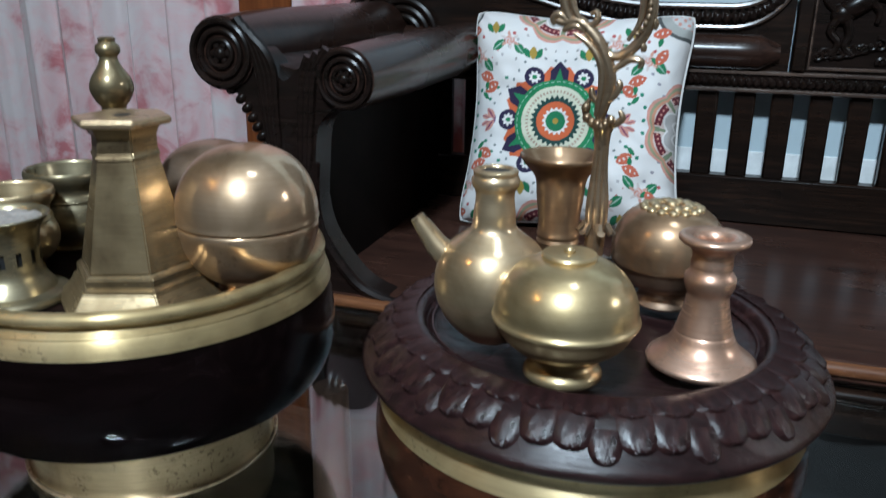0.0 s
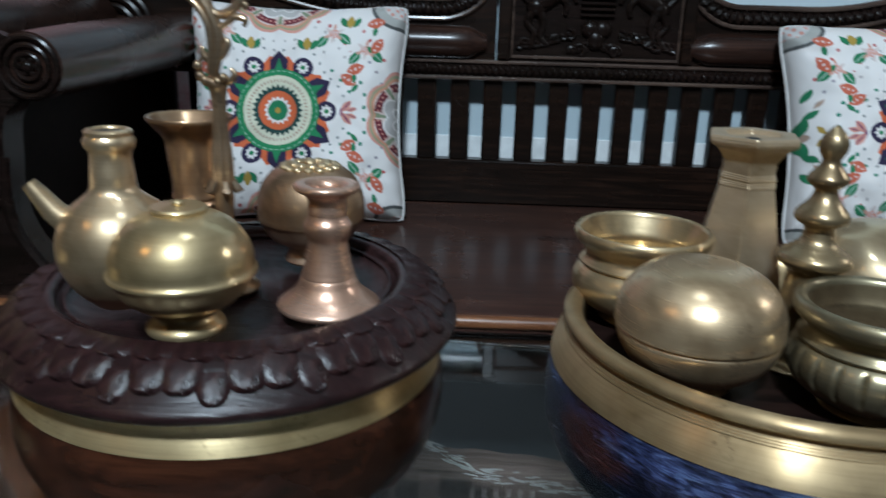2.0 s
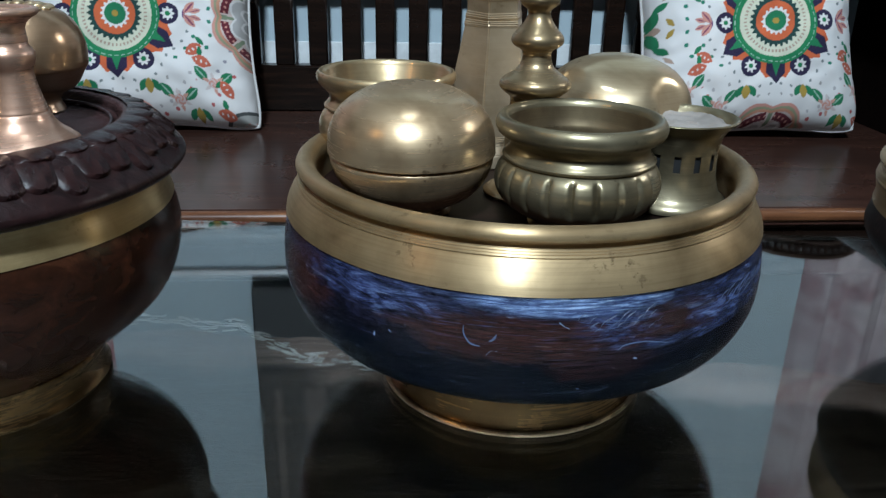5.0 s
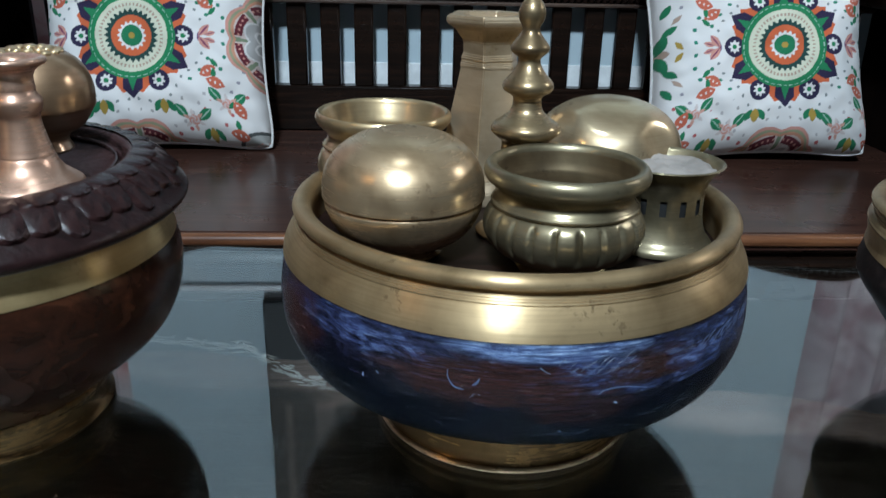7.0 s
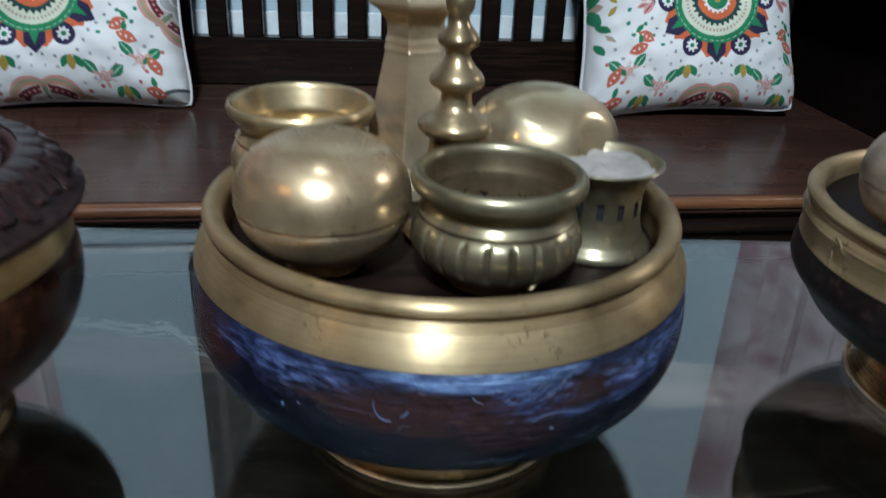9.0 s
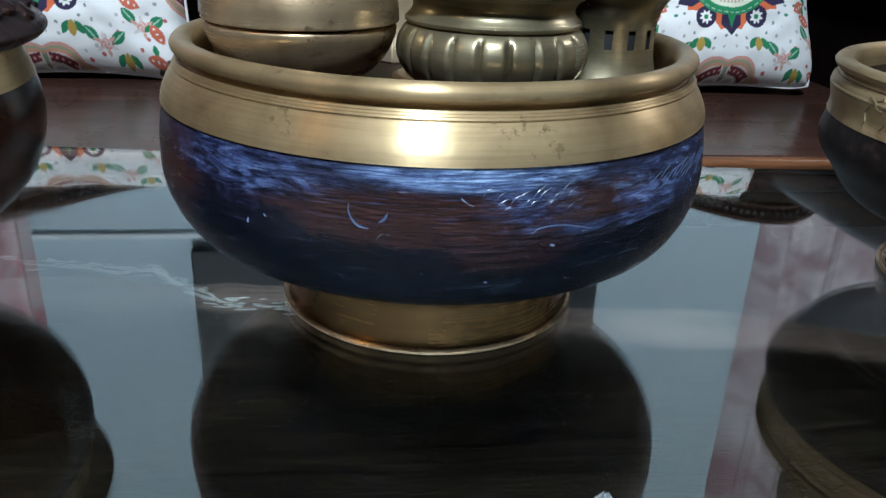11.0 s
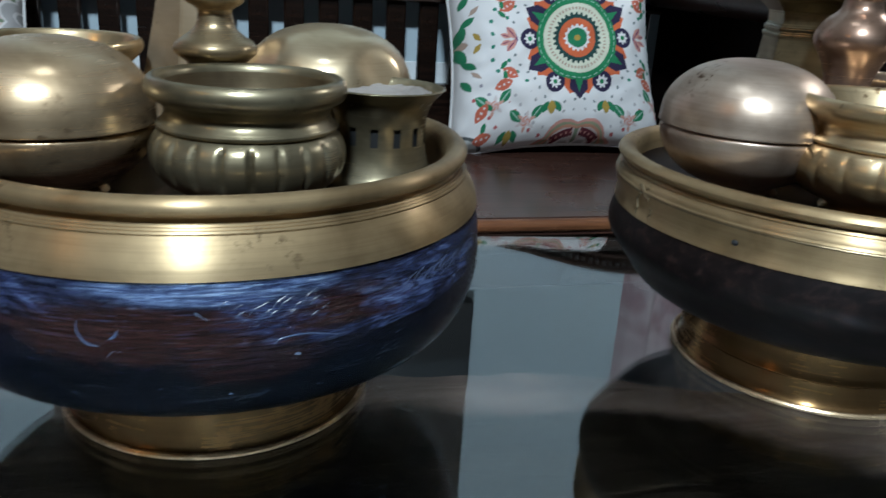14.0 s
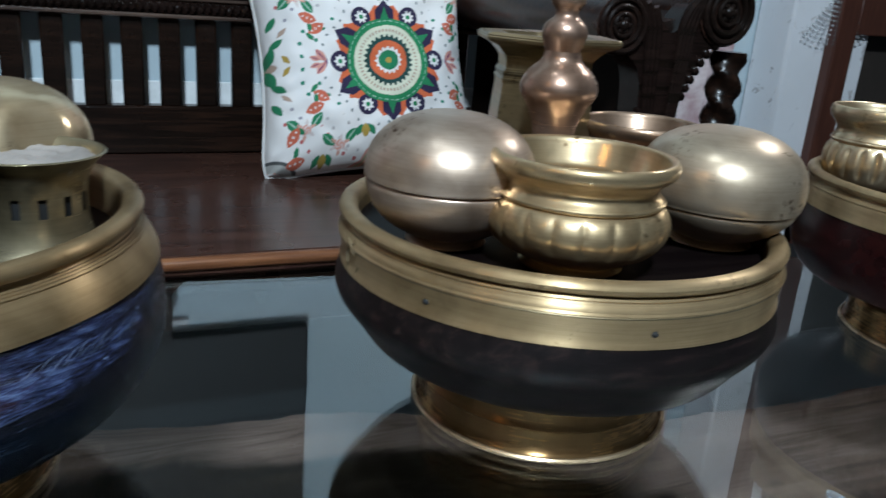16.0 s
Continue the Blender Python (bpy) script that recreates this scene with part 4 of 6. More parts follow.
TULIPS = ((0.26, 0.63), (0.63, 0.86))


def cushion_print():
    """Colours of the cushion's print at (u, v): a round mandala, mirrored sprigs, half mandalas and grey corner bands."""

    def at(u, v):
        hit = mandala(u, v)
        if hit:
            return hit
        x, y = abs(u), abs(v)
        hit = half_mandala(u - 1.27, v) if u > 0 else None
        hit = hit or half_mandala(u, y - 1.17)
        if hit:
            return hit
        if u < -0.5:
            for cu, cv, ln, wd, turn, ink in ((-1.08, 0.09, 0.09, 0.040, 1.2, LEAF), (-1.02, 0.19, 0.07, 0.028, 0.5, LEAF), (-0.95, 0.05, 0.05, 0.022, -0.9, OLIVE), (-0.96, 0.28, 0.06, 0.018, 0.7, TAN), (-1.08, 0.0, 0.06, 0.035, 0.0, TAN), (-1.04, 0.36, 0.07, 0.030, 0.9, LEAF)):
                if oval(u, y, cu, cv, ln, wd, turn) < 1:
                    return ink
        for cu, cv, ln, wd, turn in ((0.645, 0.055, 0.070, 0.034, 0.85), (0.70, 0.030, 0.050, 0.022, 0.3)):
            k = oval(x, y, cu, cv, ln, wd, turn)
            if k < 1:
                return (0.22, 0.05, 0.11) if k < 0.24 else PINK
        if oval(x, y, 0.60, 0.0, 0.045, 0.016, 1.57) < 1:
            return (0.16, 0.07, 0.16)
        for cu, cv, turn in BUDS:
            k = oval(x, y, cu, cv, 0.085, 0.050, turn)
            if k < 1:
                along = (x - cu) * math.cos(turn) + (y - cv) * math.sin(turn)
                return WHITE if k < 0.22 and math.cos(along * 150) > 0.45 else RED
            su, sv = cu - 0.085 * math.sin(turn) + 0.02, cv - 0.085 * math.cos(turn)
            if oval(x, y, su, sv, 0.05, 0.022, turn + 1.3) < 1:
                return LEAF
        for cu, cv in SPRAYS:
            r = math.hypot(x - cu, y - cv)
            if r < 0.045:
                return (0.62, 0.50, 0.48) if math.cos(170 * r + 3 * math.atan2(y - cv, x - cu)) > 0.1 else PINK
            for k in range(6):
                if oval(x, y, cu + 0.062 * math.cos(k * 1.05 + 0.4), cv + 0.062 * math.sin(k * 1.05 + 0.4), 0.034, 0.014, k * 1.05 + 0.4) < 1:
                    return (0.58, 0.30, 0.24) if k % 2 else (0.60, 0.52, 0.50)
            for du, dv, turn in ((-0.095, 0.075, 0.9), (0.105, 0.055, 2.4)):
                k = oval(x, y, cu + du, cv - dv, 0.078, 0.042, turn)
                if k < 1:
                    return (0.30, 0.45, 0.36) if k < 0.16 else LEAF
        for cu, cv in TULIPS:
            if oval(x, y, cu, cv, 0.066, 0.034, 1.57) < 1:
                return OLIVE
            for side in (-1, 1):
                if oval(x, y, cu + side * 0.056, cv - 0.005, 0.058, 0.030, 1.57 - side * 0.5) < 1:
                    return LEAF
        # grey bands across the corners
        corner = math.hypot(x - 1.08, y - 1.08)
        if corner < 0.30:
            return (0.07, 0.075, 0.075) if corner > 0.27 else (0.38, 0.38, 0.36) if corner > 0.19 else PINK if math.cos(70 * x) * math.cos(60 * y) > 0.4 else (0.56, 0.54, 0.53)
        # arcs of small dots round the mandala and between the sprigs
        d, a = math.hypot(u, v), math.atan2(y, x)
        for ring, count, ink, size, low, high in ((0.60, 40, (0.20, 0.22, 0.22), 0.013, 0.0, 1.6), (0.665, 34, (0.02, 0.20, 0.12), 0.017, 0.15, 0.75), (0.69, 44, (0.36, 0.34, 0.33), 0.014, 0.8, 1.5),
                                                  (0.80, 46, (0.02, 0.20, 0.13), 0.018, 0.05, 0.42), (0.83, 50, (0.45, 0.42, 0.42), 0.015, 0.6, 1.2), (0.90, 50, (0.45, 0.10, 0.10), 0.017, 0.7, 1.35), (0.98, 56, (0.30, 0.28, 0.32), 0.015, 0.25, 0.6), (1.10, 60, (0.45, 0.10, 0.10), 0.016, 0.45, 0.95)):
            if low < a < high:
                step = 2 * math.pi / count
                off = (a % step) - step / 2
                if math.hypot(d - ring - 0.035 * math.sin(7 * a), d * off) < size:
                    return ink
        return WHITE

    return at


def cushion_outline(u, v):
    """Where (u, v) of the square lies in the cushion's plane: sides drawn in, corners rounded."""
    k = 1 - 0.055 * max(0.0, (abs(u) + abs(v) - 1.66) / 0.34) ** 2
    return u * k * (1.04 - 0.115 * (1 - v * v)), v * k * (1.04 - 0.10 * (1 - u * u))


def cushion_mesh(shift, half=0.218, thick=0.098, n=300, seed=0.0):
    at = cushion_print()
    bm = bmesh.new()
    layer = bm.loops.layers.float_color.new("print")
    grid = []
    for i in range(n + 1):
        row = []
        for j in range(n + 1):
            u, v = 2 * i / n - 1, 2 * j / n - 1
            pu, pv = cushion_outline(u, v)
            bulge = max(0.0, (1 - u ** 4) * (1 - v ** 4)) ** 0.5
            wr = 0.010 * noise.noise((u * 2.6 + seed, v * 2.6, 3)) + 0.0055 * noise.noise((u * 6 + seed, v * 7, 5))
            crease = 0.007 * math.sin(9 * math.atan2(abs(v) - 1.05, abs(u) - 1.05)) * max(0.0, 1 - math.hypot(abs(u) - 1, abs(v) - 1) * 2.0)
            wr += 0.0100 * math.sin(26 * v + 5 * noise.noise((u * 3, v * 2, seed))) * max(0.0, abs(u) - 0.45) * (noise.noise((v * 2.2, seed, 1.0)) + 0.3)
            row.append((bm.verts.new((half * pu, -thick * bulge - (wr + crease) * (0.3 + 0.7 * bulge), half * pv)), at(u - shift, v + 0.07)))
        grid.append(row)
    for a, b in zip(grid, grid[1:]):
        for j in range(n):
            quad = (a[j], b[j], b[j + 1], a[j + 1])
            f = bm.faces.new([q[0] for q in quad])
            for loop, q in zip(f.loops, quad):
                loop[layer] = (*q[1], 1)
    return bm


def cushion_back(half=0.218, thick=0.06, n=24):
    bm = bmesh.new()
    grid = []
    for i in range(n + 1):
        row = []
        for j in range(n + 1):
            u, v = 2 * i / n - 1, 2 * j / n - 1
            pu, pv = cushion_outline(u, v)
            row.append(bm.verts.new((pu * half, thick * max(0.0, (1 - u ** 4) * (1 - v ** 4)) ** 0.5, pv * half)))
        grid.append(row)
    for a, b in zip(grid, grid[1:]):
        for j in range(n):
            bm.faces.new((a[j], a[j + 1], b[j + 1], b[j]))
    return bm


def cushion(m, shift, seed):
    c = thing("cushion", (0, 0, 0), "square white cushion printed with a green mandala, on the bench", "cushion", "cushions on the bench")
    part("front_cover", cushion_mesh(shift, seed=seed), PRINT, c, "white cotton with a green, orange and black mandala", 180)
    part("back_cover", cushion_back(), CREAM, c, "", 180)
    h, edge = 0.218, []
    for q in range(160):
        s = q / 40
        k, t = int(s), 2 * (s - int(s)) - 1
        u, v = ((t, -1), (1, t), (-t, 1), (-1, -t))[k]
        pu, pv = cushion_outline(u, v)
        edge.append((pu * h, 0, pv * h))
    part("piping", tube(edge, 0.0042, 6, closed=True), PIPING, c)
    c.matrix_world = m


cushion(pose(-0.240, 1.622, SEAT_Z + 0.213, -18, 0, 3), -0.13, 0.0)
cushion(pose(0.948, 1.582, SEAT_Z + 0.214, -20, -3, -3), 0.12, 5.0)


# ---- big bowls ----
def big_bowl(name, x, y, size, wood, brass, label, plate_z=None, foot_h=0.026, band_at=0.80, holes=(), tuck=0.90, moulded=False, plate=PLATEWOOD, foot_brass=FOOTSHADE):
    """A round-bellied wooden bowl with a brass neck band, rolled rim and foot ring. size: (rim, belly, foot, height)."""
    rim, belly, foot, h = size
    b = thing(name, (x, y, TABLE_Z), label, "bowl", "bowls in a row on the table")
    band = h * band_at
    mid = h * 0.62
    body = [(foot * 0.90, foot_h - 0.004), (foot * 0.95, foot_h), (foot * 0.95, foot_h), (foot * 1.20, foot_h + 0.014), (belly * tuck, h * 0.36), (belly * (0.45 + 0.595 * tuck), h * 0.50), (belly, mid), (belly * 0.99, 0.4 * mid + 0.6 * band), (belly * 0.975, band), (belly * 0.975, band),
            (rim * 0.93, band + 0.002), (rim * 0.90, h * 0.70), (rim * 0.80, h * 0.50), (rim * 0.5, h * 0.36), (0, h * 0.34)]
    part("body", lathe(body, 96), wood, b)
    z0 = band - 0.0015
    collar = [(belly * 0.962, z0), (belly * 0.985, z0 + 0.0005), (belly * 0.985, z0 + 0.0005), (belly * 0.978, z0 + 0.006), (rim * 1.005, h * 0.905), (rim * 0.975, h * 0.928), (rim * 0.972, h * 0.94),
              (rim * 1.0, h * 0.952), (rim * 1.012, h * 0.975), (rim * 0.995, h * 0.996), (rim * 0.965, h), (rim * 0.935, h * 0.985), (rim * 0.925, h * 0.95), (rim * 0.93, h * 0.90), (rim * 0.93, z0 + 0.004)]
    part("neck_band", lathe(collar, 128, wobble=0.006), brass, b, "brass neck band with a rolled rim")
    for k in range(4 if moulded else 3):
        zz = h * ((0.878 + 0.016 * k) if moulded else (0.908 + 0.007 * k))
        part("band_ring", tube([(rim * (1.004 - 0.008 * k) * math.cos(a), rim * (1.004 - 0.008 * k) * math.sin(a), zz) for a in np.linspace(0, 2 * math.pi, 96, endpoint=False)], 0.0016 if moulded else 0.0011, 6, closed=True), brass, b)
    for k in range(4 if moulded else 0):
        zz, rr = h * (0.870 + 0.016 * k), rim * (1.008 - 0.008 * k)
        part("band_groove", tube([(rr * math.cos(a), rr * math.sin(a), zz) for a in np.linspace(0, 2 * math.pi, 96, endpoint=False)], 0.0008, 6, closed=True), GRIMY, b, "dark line between the turned ridges")
    ring = [(foot * 0.9, 0.0), (foot * 1.02, 0.0), (foot * 1.035, 0.0015), (foot * 1.03, 0.003), (foot * 1.03, 0.003), (foot * 1.005, 0.0045), (foot * 0.985, foot_h * 0.55), (foot * 0.975, foot_h), (foot * 0.92, foot_h + 0.002), (foot * 0.9, 0.0)]
    if moulded:
        ring[6:8] = [(foot * 0.965, foot_h * 0.45), (foot * 0.965, foot_h * 0.45), (foot * 0.985, foot_h * 0.50), (foot * 0.965, foot_h * 0.56), (foot * 0.965, foot_h * 0.56), (foot * 0.935, foot_h * 0.8), (foot * 0.95, foot_h)]
    # The default foot metal carries the bowl's shade in its colour.
    part("foot_ring", lathe(ring, 96), foot_brass, b, "brass foot ring")
    part("foot_edge", tube([(foot * 1.028 * math.cos(a), foot * 1.028 * math.sin(a), 0.0024) for a in np.linspace(0, 2 * math.pi, 96, endpoint=False)], 0.0019, 8, closed=True), BRASS_PALE, b, "pale brass foot edge")
    for turn in holes:
        a = math.radians(turn)
        part("nail_hole", blob(bmesh.new(), (belly * 0.9745 * math.cos(a), belly * 0.9745 * math.sin(a), band + 0.008), (0.0024, 0.0024, 0.0020), 0, 2), BLACK, b, "small dark nail hole in the band")
    if plate_z:
        part("inner_plate", lathe([(0, plate_z - 0.004), (rim * 0.928, plate_z - 0.004), (rim * 0.928, plate_z - 0.004), (rim * 0.926, plate_z), (rim * 0.926, plate_z), (0, plate_z)], 72), plate, b, "dark wooden plate inside the rim")
    return b


B1, B2, B3, B4, B5 = (-0.426, 0.514), (-0.052, 0.480), (0.315, 0.486), (0.733, 0.466), (1.187, 0.462)
PLATE3 = 0.136
big_bowl("footed_bowl", *B1, (0.151, 0.159, 0.100, 0.178), BLACKWOOD, BAND_BRIGHT, "black lacquered bowl with brass rim and foot ring", 0.150, 0.044, 0.835, foot_brass=BAND)
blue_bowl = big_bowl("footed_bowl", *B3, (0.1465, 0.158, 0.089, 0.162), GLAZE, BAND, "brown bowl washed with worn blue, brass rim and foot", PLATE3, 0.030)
worn_bowl = big_bowl("footed_bowl", *B4, (0.150, 0.153, 0.090, 0.147), GREYWOOD, BAND, "worn dark wooden bowl with brass rim and foot", 0.131, 0.042, 0.75, (210.6, 260.5), 0.80, True, PLATEBLACK)
big_bowl("footed_bowl", *B5, (0.150, 0.156, 0.090, 0.150), REDWOOD, BAND, "dark red lacquered bowl with brass rim", 0.118, 0.03)


def band_crack(b):
    """A jagged split and a lifted sliver in the brass band of the worn bowl."""
    rnd = random.Random(4)
    for turn, low, high, thick in ((180.0, 0.1120, 0.1330, 0.0005), (183.5, 0.1260, 0.1345, 0.0003), (185.5, 0.1130, 0.1210, 0.0003)):
        line = []
        for q in np.linspace(0, 1, 9):
            a = math.radians(turn + rnd.uniform(-1.0, 1.0))
            line.append((0.1512 * math.cos(a), 0.1512 * math.sin(a), low + (high - low) * q))
        part("crack", tube(line, lambda q: thick * (0.5 + math.sin(math.pi * q)), 6), GRIMY, b, "jagged dark split in the brass band")
    a = math.radians(182)
    part("lifted_sliver", tube([(0.1516 * math.cos(a + d), 0.1516 * math.sin(a + d), z) for d, z in ((-0.03, 0.1325), (0.0, 0.1300), (0.02, 0.1265), (0.05, 0.1255))], 0.0011, 7), GRIMY, b, "lifted sliver of brass")


band_crack(worn_bowl)


def scrape_marks(b):
    """Curved scrapes and a fan of fine scratches that show pale blue on the blue bowl."""
    heights = (0.058, 0.081, 0.1004, 0.1179, 0.1296)
    radii = (0.1422, 0.1557, 0.1580, 0.1566, 0.1541)

    def mark(points, width):
        line = smooth_line([(px, 0.0, pz) for px, pz in points], 5)
        path = []
        for px, _, pz in line:
            r, a = float(np.interp(pz, heights, radii)) - 0.0001, math.radians(px)
            path.append((r * math.cos(a), r * math.sin(a), pz))
        part("scrape_mark", tube(path, lambda q: width * (0.25 + 0.75 * math.sin(math.pi * q)), 6), SCRAPE, b, "pale blue scrape mark")

    mark([(-109.2, 0.1125), (-109.3, 0.107), (-108.0, 0.1015), (-106.0, 0.1003)], 0.0006)
    mark([(-104.6, 0.1035), (-103.6, 0.105), (-103.0, 0.1085)], 0.0007)
    mark([(-81.5, 0.0955), (-80.0, 0.0985), (-78.7, 0.1012), (-75.0, 0.1018), (-71.6, 0.1001), (-67.0, 0.0965), (-63.2, 0.0913)], 0.0004)
    for k in range(26):
        a = -58.0 + 0.95 * k
        rise = 0.006 + 0.004 * ((k * 0.618) % 1.0)
        low = 0.1015 + 0.012 * ((k * 0.382) % 1.0)
        mark([(a, low), (a + 330 * rise, low + 0.7 * rise), (a + 620 * rise, low + rise)], 0.00020 + 0.00016 * ((k * 0.27) % 1.0))
    rnd = random.Random(8)
    for k in range(22):
        a = -88.0 + 0.75 * k + rnd.uniform(-0.5, 0.5)
        low = rnd.uniform(0.104, 0.117)
        rise = rnd.uniform(0.003, 0.008)
        mark([(a, low), (a + 160 * rise, low + 0.6 * rise), (a + 420 * rise, low + rise)], rnd.uniform(0.00018, 0.00034))


scrape_marks(blue_bowl)


def lidded_bowl():
    """The bowl under the carved wooden lid, and the lid with its scale-carved ring."""
    x, y = B2
    b = thing("footed_bowl", (x, y, TABLE_Z), "brown polished wooden bowl with a brass band under a carved lid", "bowl", "bowls in a row on the table")
    body = [(0.072, 0.022), (0.078, 0.026), (0.078, 0.026), (0.095, 0.040), (0.126, 0.068), (0.1365, 0.092), (0.1385, 0.110), (0.1370, 0.122), (0.1345, 0.130), (0.1345, 0.130), (0.12, 0.131), (0.10, 0.07), (0, 0.05)]
    part("body", lathe(body, 96), BOWLWOOD, b)
    part("neck_band", lathe([(0.128, 0.1285), (0.1358, 0.129), (0.1358, 0.129), (0.1345, 0.134), (0.131, 0.143), (0.130, 0.150), (0.12, 0.150), (0.12, 0.129)], 128), BAND_BRIGHT, b, "bright brass neck band")
    part("foot_ring", lathe([(0.066, 0), (0.078, 0), (0.080, 0.003), (0.080, 0.003), (0.077, 0.006), (0.076, 0.016), (0.079, 0.026), (0.07, 0.027), (0.066, 0)], 72), FOOTSHADE, b, "reddish brass foot ring with shade in its colour")
    prof = [(0, 0.0), (0.136, 0.0), (0.143, 0.002), (0.1465, 0.007), (0.143, 0.012), (0.143, 0.012), (0.138, 0.017), (0.130, 0.026), (0.120, 0.031), (0.112, 0.0325), (0.108, 0.0315), (0.106, 0.0285), (0.106, 0.0285), (0.105, 0.026), (0.0, 0.026)]
    lid = part("lid", lathe(prof, 96), LIDWOOD, b, "carved wooden lid ring with overlapping scales around a flat top")
    lid.location.z = 0.1505
    part("groove_ring", tube([(0.1015 * math.cos(a), 0.1015 * math.sin(a), 0.0262) for a in np.linspace(0, 2 * math.pi, 72, endpoint=False)], 0.0012, 6, closed=True), LIDWOOD, lid)

    def leaf(r0, r1, z0, z1, half, dome, power):
        bm = bmesh.new()
        rows = []
        for i in range(10):
            v = math.sin(math.pi / 2 * i / 9)
            w = half * math.sqrt(max(0.0, 1 - max(0.0, (v - 0.40) / 0.60) ** 3.0)) + 0.0010
            rr, zz = r0 + (r1 - r0) * v, z0 + (z1 - z0) * v ** power
            row = []
            for j in range(7):
                u = 2 * j / 6 - 1
                lift = dome * (1 - u ** 4) * (0.35 + 0.65 * v) + 0.0006 * math.cos(u * 9) * v
                a = u * w / rr
                row.append(bm.verts.new(((rr + 0.45 * lift) * math.cos(a), (rr + 0.45 * lift) * math.sin(a), zz + lift)))
            rows.append(row)
        rows.append([bm.verts.new(v.co * 0.985 - Vector((0, 0, 0.0035))) for v in rows[-1]])
        for a, c in zip(rows, rows[1:]):
            for j in range(6):
                bm.faces.new((a[j], a[j + 1], c[j + 1], c[j]))
        return bm

    scale = finish(leaf(0.1120, 0.1270, 0.0330, 0.0286, 0.0112, 0.0022, 1.5), "scale", LIDWOOD, 60)
    lobe = finish(leaf(0.1250, 0.1392, 0.0298, 0.0165, 0.0098, 0.0024, 1.3), "lobe", LIDWOOD, 60)
    drop = finish(leaf(0.1310, 0.1428, 0.0248, 0.0112, 0.0075, 0.0026, 1.15), "drop", LIDWOOD, 60)
    pitch = 360 / 34
    turns = [("scale", scale, -94 + pitch * k) for k in range(34)]
    for k in range(17):
        turns += [("lobe", lobe, -93 + 2 * pitch * k), ("lobe", lobe, -85.9 + 2 * pitch * k), ("drop", drop, -78.9 + 2 * pitch * k)]
    for name, mesh, turn in turns:
        ob = new(name, mesh)
        ob.parent = lid
        ob.matrix_basis = pose(0, 0, 0, 0, 0, turn)


lidded_bowl()


# ---- small vessels: each is built at its own base, z = 0 ----
def turned(parent, profile, brass, pieces, seg=48):
    """A turned shape as several parts: pieces of (name, index of the last profile point)."""
    start = 0
    for name, stop in pieces:
        run = profile[start:stop + 1]
        run = ([(0, run[0][1])] if run[0][0] > 0 else []) + ([run[0]] if run[0][0] > 0 else []) + run
        run = run + ([run[-1], (0, run[-1][1])] if run[-1][0] > 0 else [])
        part(name, lathe(run, seg), brass, parent)
        start = stop


def vessel(name, x, y, z, label, category, turn=0.0, group=""):
    return thing(name, (x, y, z), label, category, group, turn)


def dome_box(x, y, z, r, h, brass, label, foot=0.5, seam=0.36, lid_label="", base_brass=None, dents=()):
    """A round box: a rounded base on a small flared foot under a domed lid of the same sweep."""
    b = vessel("lidded_box", x, y, z, label, "box", 0, "round lidded boxes")
    fr, s, mid = r * foot, h * seam, h * 0.52

    def wide(q):
        return r * max(0.0, 1 - abs((q - mid) / (h - mid)) ** 2.25) ** (1 / 2.25)

    low = [(wide(q) * 0.985, q) for q in np.linspace(h * 0.10, s - 0.0022, 6)]
    base = part("base", lathe([(0, h * 0.06), (r * 0.40, h * 0.065)] + low + [(wide(s) * 0.965, s - 0.0005), (wide(s) * 0.94, s), (wide(s) * 0.94, s), (0, s)], 72, wobble=0.006), base_brass or brass, b)
    part("foot_ring", lathe([(0, 0.0005), (fr * 0.92, 0), (fr, 0.0015), (fr * 0.97, h * 0.03), (fr * 0.90, h * 0.05), (fr * 0.80, h * 0.075), (fr * 0.86, h * 0.10), (0, h * 0.10)], 56), base_brass or brass, base)
    high = [(wide(q) * 1.0, q) for q in np.linspace(s + 0.004, h * 0.94, 9)]
    top = lathe([(0, s + 0.0006), (wide(s) * 0.97, s + 0.0006), (wide(s) * 1.004, s + 0.001), (wide(s) * 1.006, s + 0.0022)] + high + [(r * 0.30, h * 0.985), (0, h)], 72, wobble=0.02)
    for turn, q, wide_dent, deep in dents:
        a = math.radians(turn)
        spot = Vector((wide(q * h) * math.cos(a), wide(q * h) * math.sin(a), q * h))
        inward = (Vector((0, 0, h * 0.45)) - spot).normalized()
        for v in top.verts:
            d = (v.co - spot).length / wide_dent
            if d < 1 and v.co.z > s + 0.003:
                v.co += inward * deep * (1 - d * d) ** 2
    part("lid", top, brass, b, lid_label or "domed lid")
    return b


